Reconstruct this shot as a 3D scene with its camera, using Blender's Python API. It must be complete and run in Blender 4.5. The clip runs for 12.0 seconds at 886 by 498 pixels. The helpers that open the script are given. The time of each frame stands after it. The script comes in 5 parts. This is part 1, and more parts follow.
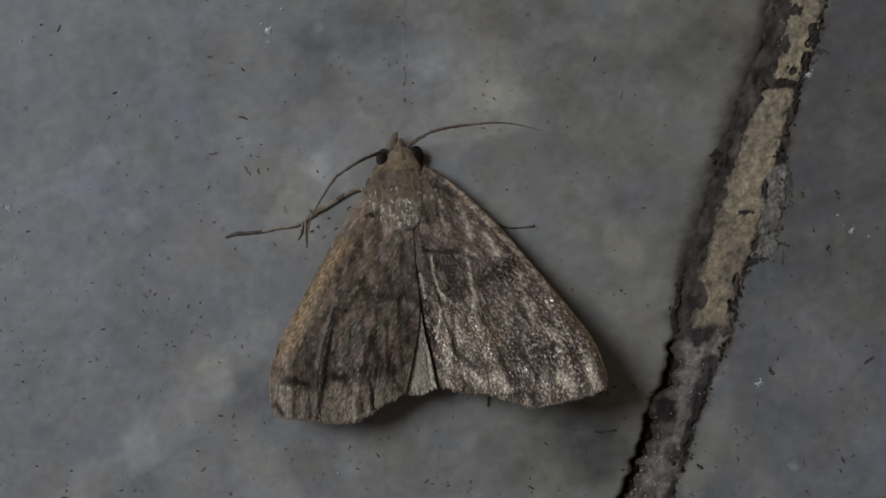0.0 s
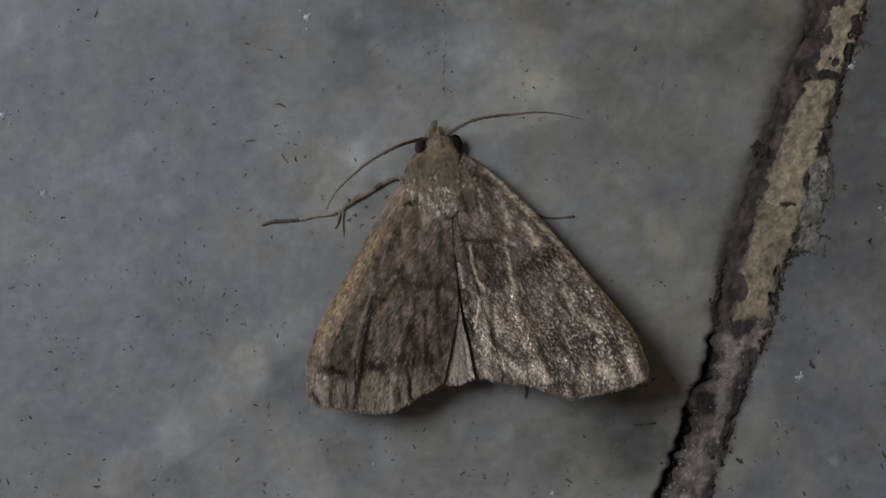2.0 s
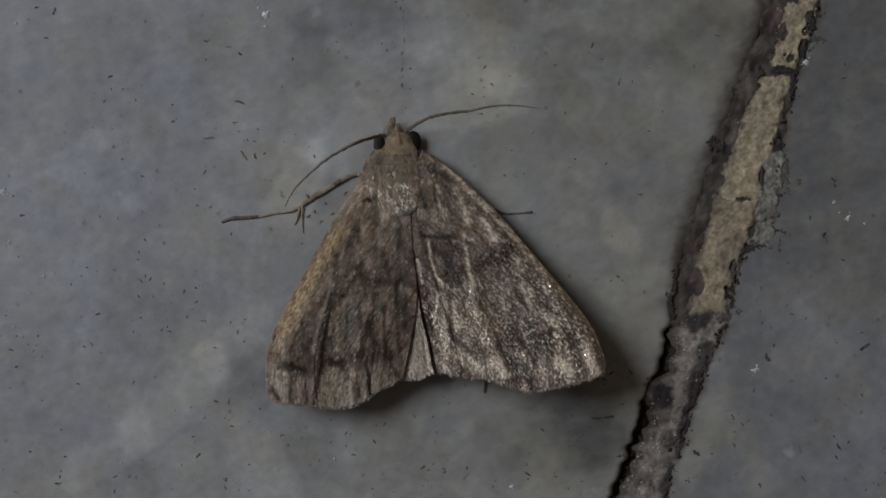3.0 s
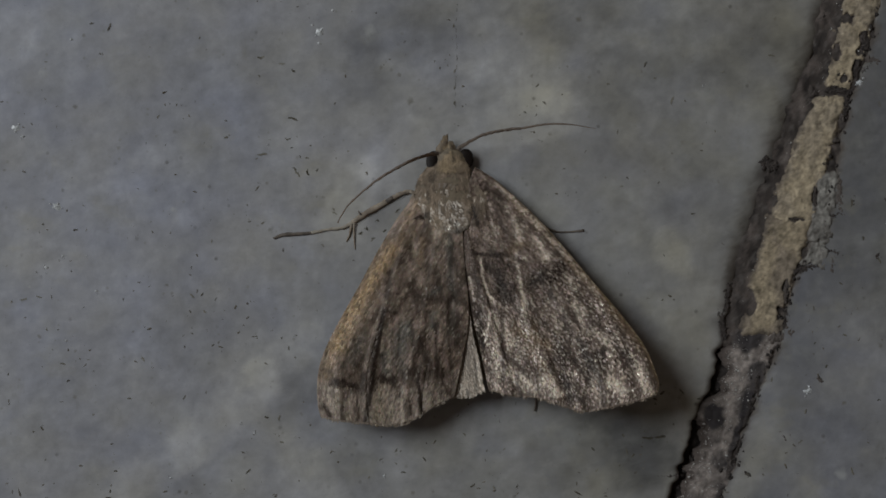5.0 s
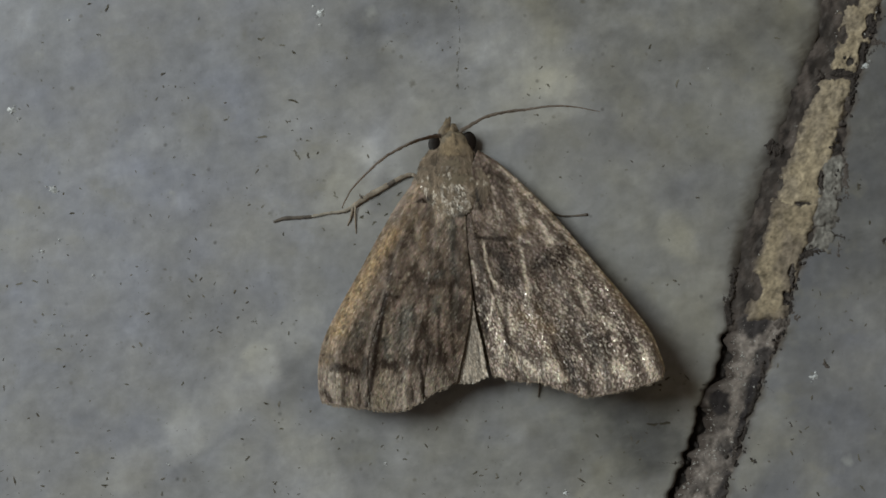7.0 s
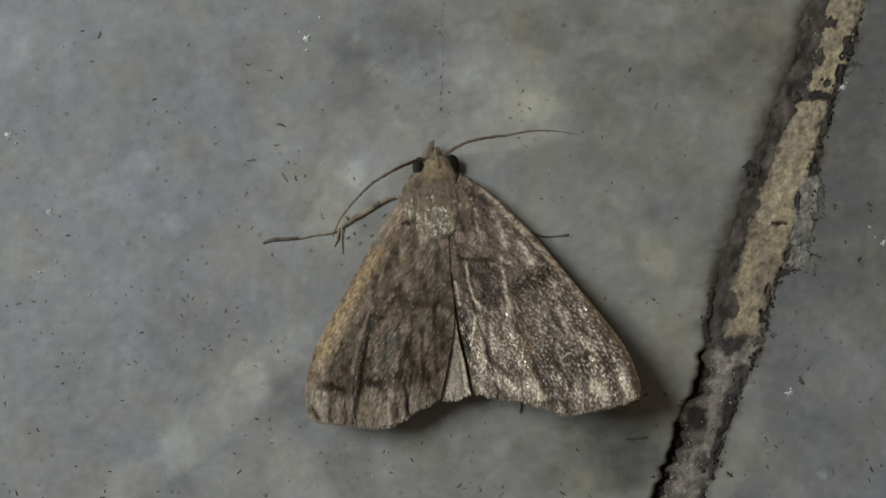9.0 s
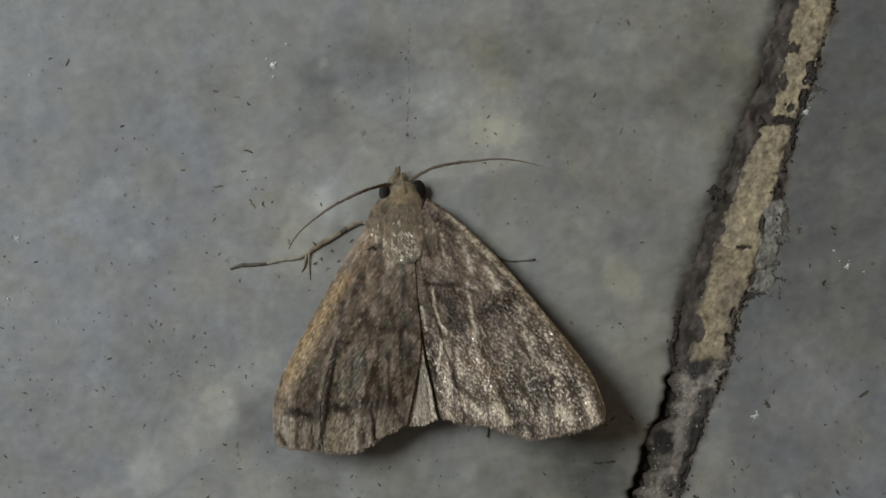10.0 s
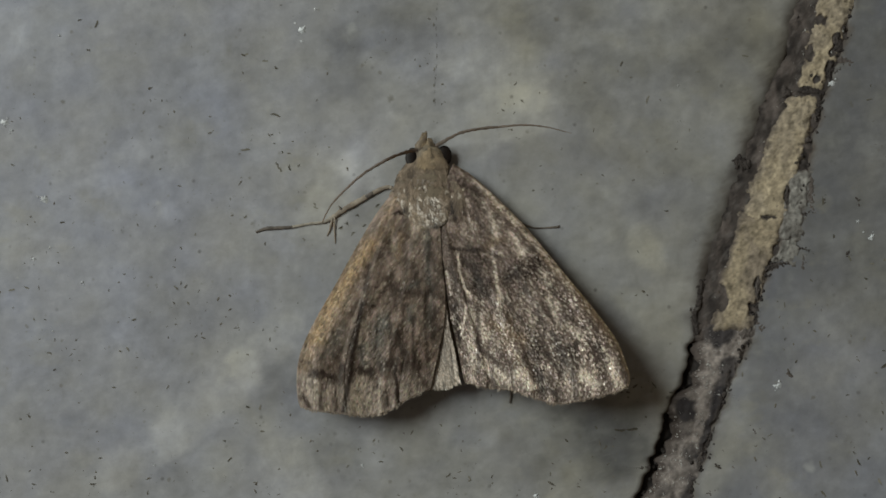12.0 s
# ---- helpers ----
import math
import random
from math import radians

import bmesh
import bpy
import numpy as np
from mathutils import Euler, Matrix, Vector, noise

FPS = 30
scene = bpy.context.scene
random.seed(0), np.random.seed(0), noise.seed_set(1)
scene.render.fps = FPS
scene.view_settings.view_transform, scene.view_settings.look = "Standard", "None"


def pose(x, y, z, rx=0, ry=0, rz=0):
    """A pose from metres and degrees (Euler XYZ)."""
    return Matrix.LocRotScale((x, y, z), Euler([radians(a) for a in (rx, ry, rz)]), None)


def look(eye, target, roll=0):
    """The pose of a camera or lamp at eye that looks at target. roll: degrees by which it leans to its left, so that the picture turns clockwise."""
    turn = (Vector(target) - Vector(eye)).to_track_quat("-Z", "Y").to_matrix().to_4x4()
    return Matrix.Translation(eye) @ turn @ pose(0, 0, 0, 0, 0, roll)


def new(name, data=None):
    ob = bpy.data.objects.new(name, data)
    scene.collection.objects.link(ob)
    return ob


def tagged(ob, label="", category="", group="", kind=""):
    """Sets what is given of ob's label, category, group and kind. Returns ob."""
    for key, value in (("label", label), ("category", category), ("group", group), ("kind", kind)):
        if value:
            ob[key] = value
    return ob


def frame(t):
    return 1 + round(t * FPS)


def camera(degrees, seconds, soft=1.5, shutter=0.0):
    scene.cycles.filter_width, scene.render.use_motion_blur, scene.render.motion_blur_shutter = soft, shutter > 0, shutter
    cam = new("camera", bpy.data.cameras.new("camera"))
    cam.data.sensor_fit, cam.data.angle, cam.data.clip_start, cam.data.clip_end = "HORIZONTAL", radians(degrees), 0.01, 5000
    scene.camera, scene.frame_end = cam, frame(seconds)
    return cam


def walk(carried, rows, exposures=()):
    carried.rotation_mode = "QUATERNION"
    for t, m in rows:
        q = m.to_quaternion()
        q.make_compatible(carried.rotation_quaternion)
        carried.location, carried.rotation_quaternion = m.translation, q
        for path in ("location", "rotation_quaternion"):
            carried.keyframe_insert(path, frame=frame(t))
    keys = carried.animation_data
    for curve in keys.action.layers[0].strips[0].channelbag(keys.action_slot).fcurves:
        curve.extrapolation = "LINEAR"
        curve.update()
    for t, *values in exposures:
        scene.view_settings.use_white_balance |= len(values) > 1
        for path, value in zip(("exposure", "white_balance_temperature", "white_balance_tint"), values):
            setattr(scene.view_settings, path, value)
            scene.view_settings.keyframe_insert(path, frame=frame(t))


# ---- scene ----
cam = camera(40, 12.0, soft=1.7)
PATH = [
    (0.0, pose(0.00000, -0.00000, 0.08616, 1.34, 1.02, 0.00)),
    (0.2, pose(0.00044, -0.00127, 0.08586, 1.86, 1.08, 0.06)),
    (0.5, pose(-0.00106, -0.00212, 0.08542, 2.63, 1.17, 0.15)),
    (0.7, pose(-0.00137, -0.00196, 0.08547, 2.57, 1.16, 0.22)),
    (1.0, pose(-0.00077, -0.00217, 0.08556, 2.49, 1.15, 0.31)),
    (1.2, pose(-0.00118, -0.00220, 0.08551, 2.42, 1.14, 0.34)),
    (1.5, pose(-0.00029, -0.00239, 0.08545, 2.31, 1.12, 0.37)),
    (1.7, pose(0.00021, -0.00225, 0.08544, 2.14, 1.10, 0.42)),
    (2.0, pose(-0.00261, -0.00153, 0.08543, 1.89, 1.06, 0.49)),
    (2.2, pose(-0.00051, -0.00197, 0.08554, 1.92, 0.94, 0.45)),
    (2.5, pose(-0.00136, -0.00188, 0.08569, 1.95, 0.76, 0.39)),
    (2.7, pose(-0.00157, -0.00172, 0.08579, 1.75, 0.52, 0.31)),
    (3.0, pose(-0.00108, -0.00116, 0.08595, 1.44, 0.16, 0.19)),
    (3.2, pose(-0.00413, -0.00019, 0.08581, 1.42, 0.35, 0.28)),
    (3.5, pose(-0.00302, -0.00059, 0.08561, 1.37, 0.64, 0.41)),
    (3.7, pose(-0.00317, -0.00084, 0.08566, 1.48, 0.67, 0.45)),
    (5.3, pose(-0.00369, -0.00096, 0.08604, 2.29, 0.90, 0.72)),
    (5.5, pose(-0.00325, -0.00132, 0.08608, 2.40, 0.93, 0.75)),
    (5.7, pose(-0.00420, -0.00052, 0.08616, 2.22, 0.93, 0.77)),
    (6.0, pose(-0.00218, -0.00069, 0.08627, 1.96, 0.92, 0.78)),
    (6.1, pose(-0.00290, -0.00105, 0.08615, 2.11, 0.90, 0.76)),
    (6.2, pose(-0.00349, -0.00127, 0.08603, 2.27, 0.88, 0.73)),
    (6.3, pose(-0.00274, -0.00160, 0.08591, 2.42, 0.85, 0.71)),
    (6.5, pose(-0.00365, -0.00202, 0.08567, 2.74, 0.81, 0.66)),
    (6.7, pose(-0.00544, -0.00197, 0.08534, 2.58, 0.62, 0.68)),
    (6.8, pose(-0.00483, -0.00214, 0.08518, 2.50, 0.53, 0.70)),
    (7.0, pose(-0.00458, -0.00236, 0.08485, 2.34, 0.34, 0.72)),
    (7.2, pose(-0.00431, -0.00183, 0.08489, 1.89, 0.65, 0.79)),
    (8.8, pose(-0.00439, 0.00023, 0.08668, 1.13, 1.30, 0.56)),
    (8.9, pose(-0.00319, 0.00107, 0.08694, 0.86, 1.41, 0.55)),
    (9.0, pose(-0.00171, 0.00169, 0.08720, 0.58, 1.51, 0.55)),
    (9.1, pose(-0.00108, 0.00209, 0.08729, 0.70, 1.48, 0.51)),
    (9.2, pose(0.00039, 0.00177, 0.08738, 0.81, 1.46, 0.47)),
    (9.3, pose(0.00047, 0.00195, 0.08747, 0.92, 1.43, 0.43)),
    (9.5, pose(-0.00087, 0.00233, 0.08765, 1.14, 1.37, 0.35)),
    (9.7, pose(0.00036, 0.00193, 0.08760, 1.21, 1.33, 0.33)),
    (10.0, pose(0.00031, 0.00236, 0.08752, 1.32, 1.27, 0.31)),
    (10.2, pose(-0.00028, 0.00202, 0.08733, 1.41, 1.22, 0.43)),
    (10.5, pose(-0.00031, 0.00102, 0.08705, 1.55, 1.14, 0.61)),
    (10.7, pose(-0.00034, 0.00058, 0.08711, 1.47, 1.16, 0.67)),
    (11.0, pose(-0.00113, 0.00113, 0.08720, 1.34, 1.18, 0.77)),
    (11.2, pose(-0.00029, 0.00074, 0.08729, 1.33, 1.23, 0.79)),
    (11.5, pose(-0.00044, 0.00058, 0.08742, 1.31, 1.30, 0.83)),
    (11.7, pose(-0.00139, 0.00049, 0.08756, 1.41, 1.27, 0.94)),
    (12.0, pose(-0.00150, -0.00050, 0.08777, 1.57, 1.22, 1.11)),
]
EXPOSURES = [
    (0.0, -0.07, 6500, 10), (2.0, -0.01, 6500, 10), (3.7, 0.0, 6500, 10), (5.3, -0.02, 6520, 8), (5.5, -0.33, 6580, 5), (5.75, -0.50, 6620, 5), (6.0, -0.44, 6640, 5.5),
    (6.2, -0.05, 6680, 5), (6.5, 0.33, 6710, 4), (6.8, 0.46, 6740, 3.5), (7.2, 0.50, 6770, 3.5), (8.8, 0.51, 6860, 3), (12.0, 0.53, 6860, 3),
]
walk(cam, PATH, EXPOSURES)

# ---- light: soft window-like daylight from the upper left, dim sky ----
SUN_FROM = Vector((-3.0, 1.35, 2.75)).normalized()
world = bpy.data.worlds.new("sky")
scene.world = world
world.use_nodes = True
wn = world.node_tree.nodes
sky = wn.new("ShaderNodeTexSky")
sky.sky_type = "NISHITA"
sky.sun_disc = False
sky.sun_elevation = math.asin(SUN_FROM.z)
sky.sun_rotation = math.atan2(SUN_FROM.x, SUN_FROM.y)
veil = wn.new("ShaderNodeHueSaturation")  # an overcast veil takes most of the blue away
veil.inputs["Saturation"].default_value = 0.12
world.node_tree.links.new(sky.outputs[0], veil.inputs["Color"])
warm = wn.new("ShaderNodeMix")
warm.data_type, warm.blend_type = "RGBA", "MULTIPLY"
warm.inputs[0].default_value, warm.inputs[7].default_value = 1.0, (1.0, 0.82, 0.66, 1)
world.node_tree.links.new(veil.outputs[0], warm.inputs[6])
world.node_tree.links.new(warm.outputs[2], wn["Background"].inputs[0])
wn["Background"].inputs[1].default_value = 0.0215
sun_data = bpy.data.lights.new("sun", "SUN")
sun_data.energy, sun_data.angle, sun_data.color = 2.02, radians(30), (0.885, 0.955, 1.0)
sun = new("sun", sun_data)
sun.matrix_world = look(SUN_FROM, (0, 0, 0))

MM = 0.001


# ---- materials ----
class Nodes:
    """A node material under construction."""

    def __init__(self, name, rough=0.6, metal=0.0, spec=0.5):
        self.mat = bpy.data.materials.new(name)
        self.mat.use_nodes = True
        self.tree = self.mat.node_tree
        self.out = self.tree.nodes["Principled BSDF"]
        self.set("Roughness", rough), self.set("Metallic", metal), self.set("Specular IOR Level", spec)
        self.where = self.add("ShaderNodeTexCoord").outputs["Object"]

    def add(self, kind):
        return self.tree.nodes.new(kind)

    def link(self, a, b):
        self.tree.links.new(a, b)

    def set(self, key, value):
        if isinstance(value, bpy.types.NodeSocket):
            self.link(value, self.out.inputs[key])
        else:
            self.out.inputs[key].default_value = value

    def noise(self, per_mm, detail=4.0, rough=0.55, stretch=None):
        node = self.add("ShaderNodeTexNoise")
        node.inputs["Scale"].default_value, node.inputs["Detail"].default_value, node.inputs["Roughness"].default_value = per_mm * 1000, detail, rough
        if stretch:
            m = self.add("ShaderNodeMapping")
            m.inputs["Scale"].default_value = stretch
            self.link(self.where, m.inputs[0]), self.link(m.outputs[0], node.inputs["Vector"])
        else:
            self.link(self.where, node.inputs["Vector"])
        return node.outputs["Fac"]

    def cells(self, per_mm, feature="F1", rand=1.0):
        node = self.add("ShaderNodeTexVoronoi")
        node.feature = feature
        node.inputs["Scale"].default_value = per_mm * 1000
        node.inputs["Randomness"].default_value = rand
        self.link(self.where, node.inputs["Vector"])
        return node.outputs["Distance"]

    def spots(self, per_mm, size, share):
        """Scattered soft spots: one in some of the cells, each of its own size."""
        warp = self.add("ShaderNodeVectorMath")
        warp.operation = "MULTIPLY_ADD"
        blur = self.add("ShaderNodeTexNoise")
        blur.inputs["Scale"].default_value, blur.inputs["Detail"].default_value = per_mm * 4500, 3
        self.link(self.where, blur.inputs["Vector"])
        self.link(blur.outputs["Color"], warp.inputs[0])
        warp.inputs[1].default_value = (0.0002 / per_mm,) * 3
        self.link(self.where, warp.inputs[2])
        node = self.add("ShaderNodeTexVoronoi")
        node.inputs["Scale"].default_value = per_mm * 1000
        self.link(warp.outputs[0], node.inputs["Vector"])
        part = self.add("ShaderNodeSeparateColor")
        self.link(node.outputs["Color"], part.inputs[0])
        wide = self.span(part.outputs[0], share, 1.0, 0.0, size)
        near = self.maths("DIVIDE", node.outputs["Distance"], self.maths("ADD", wide, 0.001))
        return self.maths("MULTIPLY", self.span(near, 0.5, 1.2, 1.0, 0.0), self.span(part.outputs[0], share, share + 0.05, 0.0, 1.0))

    def ramp(self, fac, stops):
        node = self.add("ShaderNodeValToRGB")
        el = node.color_ramp.elements
        while len(el) < len(stops):
            el.new(0.5)
        for e, (at, c) in zip(el, stops):
            e.position, e.color = at, (*c, 1) if len(c) == 3 else c
        self.link(fac, node.inputs[0])
        return node.outputs[0]

    def mix(self, a, b, fac, blend="MIX"):
        node = self.add("ShaderNodeMix")
        node.data_type, node.blend_type = "RGBA", blend
        for sock, value in ((node.inputs[0], fac), (node.inputs[6], a), (node.inputs[7], b)):
            if isinstance(value, bpy.types.NodeSocket):
                self.link(value, sock)
            elif isinstance(value, tuple):
                sock.default_value = (*value, 1)
            else:
                sock.default_value = value
        return node.outputs[2]

    def maths(self, op, a, b=0.0):
        node = self.add("ShaderNodeMath")
        node.operation = op
        for sock, value in zip(node.inputs, (a, b)):
            if isinstance(value, bpy.types.NodeSocket):
                self.link(value, sock)
            else:
                sock.default_value = value
        return node.outputs[0]

    def span(self, fac, a, b, lo, hi):
        node = self.add("ShaderNodeMapRange")
        for sock, value in zip(node.inputs, (fac, a, b, lo, hi)):
            if isinstance(value, bpy.types.NodeSocket):
                self.link(value, sock)
            else:
                sock.default_value = value
        return node.outputs[0]

    def attribute(self, name):
        node = self.add("ShaderNodeAttribute")
        node.attribute_name = name
        return node.outputs["Color"]

    def share(self, name):
        node = self.add("ShaderNodeAttribute")
        node.attribute_name = name
        return node.outputs["Alpha"]

    def island(self):
        return self.add("ShaderNodeNewGeometry").outputs["Random Per Island"]

    def bump(self, height, strength, depth_mm):
        node = self.add("ShaderNodeBump")
        node.inputs["Strength"].default_value, node.inputs["Distance"].default_value = strength, depth_mm * MM
        self.link(height, node.inputs["Height"])
        self.set("Normal", node.outputs[0])


def grey(v):
    return (v, v, v)


def stone_material():
    """Worn grey stone: painted mottling and shade from the mesh, cloudy veils, pits and grime."""
    n = Nodes("worn_grey_stone", 0.5, 0, 0.4)
    col = n.attribute("tone")
    cloud = n.noise(0.13, 5, 0.6)
    col = n.mix(col, n.ramp(cloud, [(0.34, grey(0.43)), (0.5, grey(0.5)), (0.68, grey(0.58))]), 0.4, "OVERLAY")
    tint = n.noise(0.09, 4, 0.6, (1.3, 0.9, 1))
    col = n.mix(col, n.ramp(tint, [(0.38, (0.485, 0.495, 0.512)), (0.62, (0.515, 0.506, 0.48))]), 0.55, "OVERLAY")
    blotch = n.noise(0.42, 5, 0.62)
    col = n.mix(col, n.ramp(blotch, [(0.36, grey(0.44)), (0.52, grey(0.5)), (0.64, grey(0.56))]), 0.5, "OVERLAY")
    pale = n.span(n.noise(0.24, 6, 0.6, (1.1, 1, 1)), 0.56, 0.66, 0.0, 0.12)
    col = n.mix(col, (0.37, 0.37, 0.345), pale)
    olive = n.maths("MULTIPLY", n.span(n.noise(0.3, 4, 0.6, (1, 1.4, 1)), 0.55, 0.70, 0.0, 1.0), n.span(n.noise(0.07, 2, 0.5), 0.42, 0.6, 0.0, 0.22))
    col = n.mix(col, (0.30, 0.275, 0.19), olive)
    flecks = n.noise(1.15, 3, 0.5)
    col = n.mix(col, n.ramp(flecks, [(0.38, grey(0.455)), (0.46, grey(0.495)), (0.54, grey(0.505)), (0.62, grey(0.55))]), 0.6, "OVERLAY")
    fine = n.noise(2.2, 5, 0.7)
    col = n.mix(col, n.ramp(fine, [(0.3, grey(0.42)), (0.7, grey(0.58))]), 0.3, "OVERLAY")
    # grime settled in tiny pits
    pit = n.cells(0.85)
    few = n.noise(0.22, 3, 0.6)
    pits = n.maths("MULTIPLY", n.span(pit, 0.05, 0.16, 1.0, 0.0), n.span(few, 0.52, 0.66, 0.0, 1.0))
    col = n.mix(col, (0.05, 0.045, 0.035), n.maths("MULTIPLY", pits, 0.6))
    for per_mm, size, share, tint, weight in ((0.42, 0.11, 0.62, (0.10, 0.088, 0.062), 0.6), (0.75, 0.13, 0.66, (0.12, 0.105, 0.08), 0.5), (0.3, 0.13, 0.72, (0.42, 0.42, 0.40), 0.35), (1.5, 0.2, 0.6, (0.15, 0.14, 0.11), 0.35)):
        col = n.mix(col, tint, n.maths("MULTIPLY", n.spots(per_mm, size, share), weight))
    smear = n.maths("MULTIPLY", n.span(n.noise(0.9, 4, 0.65, (1, 0.5, 1)), 0.6, 0.78, 0.0, 1.0), n.span(n.noise(0.13, 2, 0.5), 0.45, 0.65, 0.0, 1.0))
    col = n.mix(col, (0.17, 0.155, 0.115), n.maths("MULTIPLY", smear, 0.4))
    n.set("Base Color", col)
    n.set("Roughness", n.span(fine, 0.3, 0.7, 0.42, 0.62))
    n.set("Specular IOR Level", n.maths("MULTIPLY", n.share("tone"), 0.7))
    n.bump(n.mix(n.noise(1.1, 6, 0.65), pits, 0.35), 0.35, 0.12)
    return n.mat


def mortar_material(name, dark, light, grain=1.6, dirt=0.5):
    n = Nodes(name, 0.85, 0, 0.25)
    a = n.noise(grain, 6, 0.7)
    b = n.noise(0.35, 3, 0.6)
    col = n.ramp(a, [(0.3, dark), (0.62, light)])
    col = n.mix(col, tuple(0.55 * c for c in dark), n.span(b, 0.5, 0.68, 0.0, dirt))
    pores = n.span(n.cells(2.2), 0.06, 0.2, 1.0, 0.0)
    some = n.span(n.noise(0.8, 2), 0.5, 0.62, 0.0, 0.8)
    col = n.mix(col, tuple(0.3 * c for c in dark), n.maths("MULTIPLY", pores, some))
    n.set("Base Color", col)
    n.bump(n.noise(3.0, 6, 0.7), 0.6, 0.12)
    return n.mat


def worn_mortar_material():
    """Lime mortar and soil of the joint: the mesh's tones under grain, pores and grit."""
    n = Nodes("worn_joint_mortar", 0.88, 0, 0.22)
    grain = n.noise(2.6, 5, 0.7)
    col = n.mix(n.attribute("tone"), n.ramp(grain, [(0.3, grey(0.34)), (0.7, grey(0.64))]), 0.7, "OVERLAY")
    pores = n.maths("MULTIPLY", n.span(n.cells(1.9), 0.06, 0.2, 1.0, 0.0), n.span(n.noise(0.8, 2), 0.5, 0.62, 0.0, 0.7))
    col = n.mix(col, (0.05, 0.04, 0.034), pores)
    n.set("Base Color", col)
    n.bump(n.noise(3.0, 6, 0.7), 0.6, 0.14)
    return n.mat


def soil_material(name, dark, light, rough=0.9, pale=None):
    n = Nodes(name, rough, 0, 0.3)
    col = n.ramp(n.noise(1.8, 5, 0.7), [(0.32, dark), (0.68, light)])
    if pale:
        col = n.mix(col, pale, n.span(n.add("ShaderNodeObjectInfo").outputs["Random"], 0.25, 1.0, 0.0, 0.85))
    n.set("Base Color", n.mix(col, grey(0.5), n.maths("MULTIPLY", n.island(), 0.12), "OVERLAY"))
    n.bump(n.noise(4.0, 5, 0.7), 0.7, 0.1)
    return n.mat


def thin(n, colour, share):
    """Lets some light through, as a wing does."""
    glow = n.add("ShaderNodeBsdfTranslucent")
    glow.inputs["Color"].default_value = (*colour, 1)
    both = n.add("ShaderNodeMixShader")
    both.inputs[0].default_value = share
    end = n.tree.nodes["Material Output"]
    n.link(n.out.outputs[0], both.inputs[1]), n.link(glow.outputs[0], both.inputs[2]), n.link(both.outputs[0], end.inputs["Surface"])


def membrane_material():
    """The wing under its scales: the same colours, streaked and a little darker."""
    n = Nodes("wing_membrane", 0.55, 0, 0.4)
    f = n.noise(5.0, 4, 0.65)
    n.set("Base Color", n.mix(n.attribute("tone"), n.ramp(f, [(0.3, grey(0.25)), (0.7, grey(0.6))]), 0.7, "OVERLAY"))
    n.bump(f, 0.5, 0.05)
    thin(n, (0.5, 0.28, 0.12), 0.15)
    return n.mat


def scale_material(name, rough=0.42, spec=0.35, see=0.0):
    """Moth scales: each its own shade; a few turn a silvery gloss to the light."""
    n = Nodes(name, rough, 0.0, spec)
    one = n.island()
    shade = n.ramp(one, [(0.0, grey(0.40)), (0.6, grey(0.5)), (1.0, grey(0.61))])
    n.set("Base Color", n.mix(n.attribute("tone"), shade, 0.6, "OVERLAY"))
    n.bump(n.noise(9.0, 3, 0.6), 0.4, 0.03)
    gloss = n.maths("MULTIPLY", n.span(one, 0.1, 0.5, 0.3, 1.0), n.share("tone"))
    n.set("Roughness", n.span(gloss, 0.0, 1.0, rough + 0.15, rough - 0.2))
    n.set("Specular IOR Level", n.span(gloss, 0.0, 0.8, spec * 0.4, 1.0))
    n.set("Metallic", n.span(gloss, 0.45, 0.9, 0.0, 0.45))
    if see:
        thin(n, (0.45, 0.26, 0.12), see)
    return n.mat


def plain_material(name, dark, light, per_mm, rough, spec=0.5, bump=0.3, see=0.0):
    n = Nodes(name, rough, 0, spec)
    f = n.noise(per_mm, 4, 0.65)
    n.set("Base Color", n.ramp(f, [(0.3, dark), (0.7, light)]))
    if bump:
        n.bump(f, bump, 0.05)
    if see:
        thin(n, (0.5, 0.28, 0.12), see)
    return n.mat


STONE = stone_material()
MORTAR = worn_mortar_material()
PALE = mortar_material("pale_lime_crust", (0.24, 0.232, 0.22), (0.46, 0.45, 0.43), 1.5, 0.3)
CRUMB = soil_material("black_soil_crumb", (0.015, 0.012, 0.011), (0.046, 0.038, 0.035))
CLUMP = soil_material("dark_soil_clump", (0.02, 0.016, 0.015), (0.06, 0.049, 0.044), pale=(0.11, 0.092, 0.083))
FLAKE = soil_material("dirt_flake", (0.04, 0.036, 0.028), (0.11, 0.095, 0.07), pale=(0.22, 0.205, 0.17))
DUST = soil_material("fine_brown_dust", (0.06, 0.053, 0.042), (0.15, 0.13, 0.10))
GRAIN = plain_material("white_crystal", (0.27, 0.28, 0.285), (0.58, 0.59, 0.60), 4.0, 0.4, 0.5)
SCALE = scale_material("wing_scale", see=0.10)
MEMBRANE = membrane_material()
FUR = scale_material("body_fur", 0.45, 0.4)
SKIN = plain_material("moth_body", (0.11, 0.085, 0.06), (0.22, 0.175, 0.12), 3.5, 0.65, 0.4)
EYE = plain_material("dark_compound_eye", (0.008, 0.0055, 0.0045), (0.016, 0.011, 0.009), 12.0, 0.5, 0.12, 0.15)
LEGM = plain_material("leg_scales", (0.17, 0.14, 0.11), (0.47, 0.405, 0.325), 2.0, 0.6, 0.4, see=0.3)
PALELEG = plain_material("pale_leg_scales", (0.27, 0.245, 0.205), (0.5, 0.455, 0.385), 2.0, 0.6, 0.4, see=0.3)
PALP = plain_material("palp_scales", (0.07, 0.05, 0.034), (0.2, 0.15, 0.1), 4.0, 0.6, 0.4)
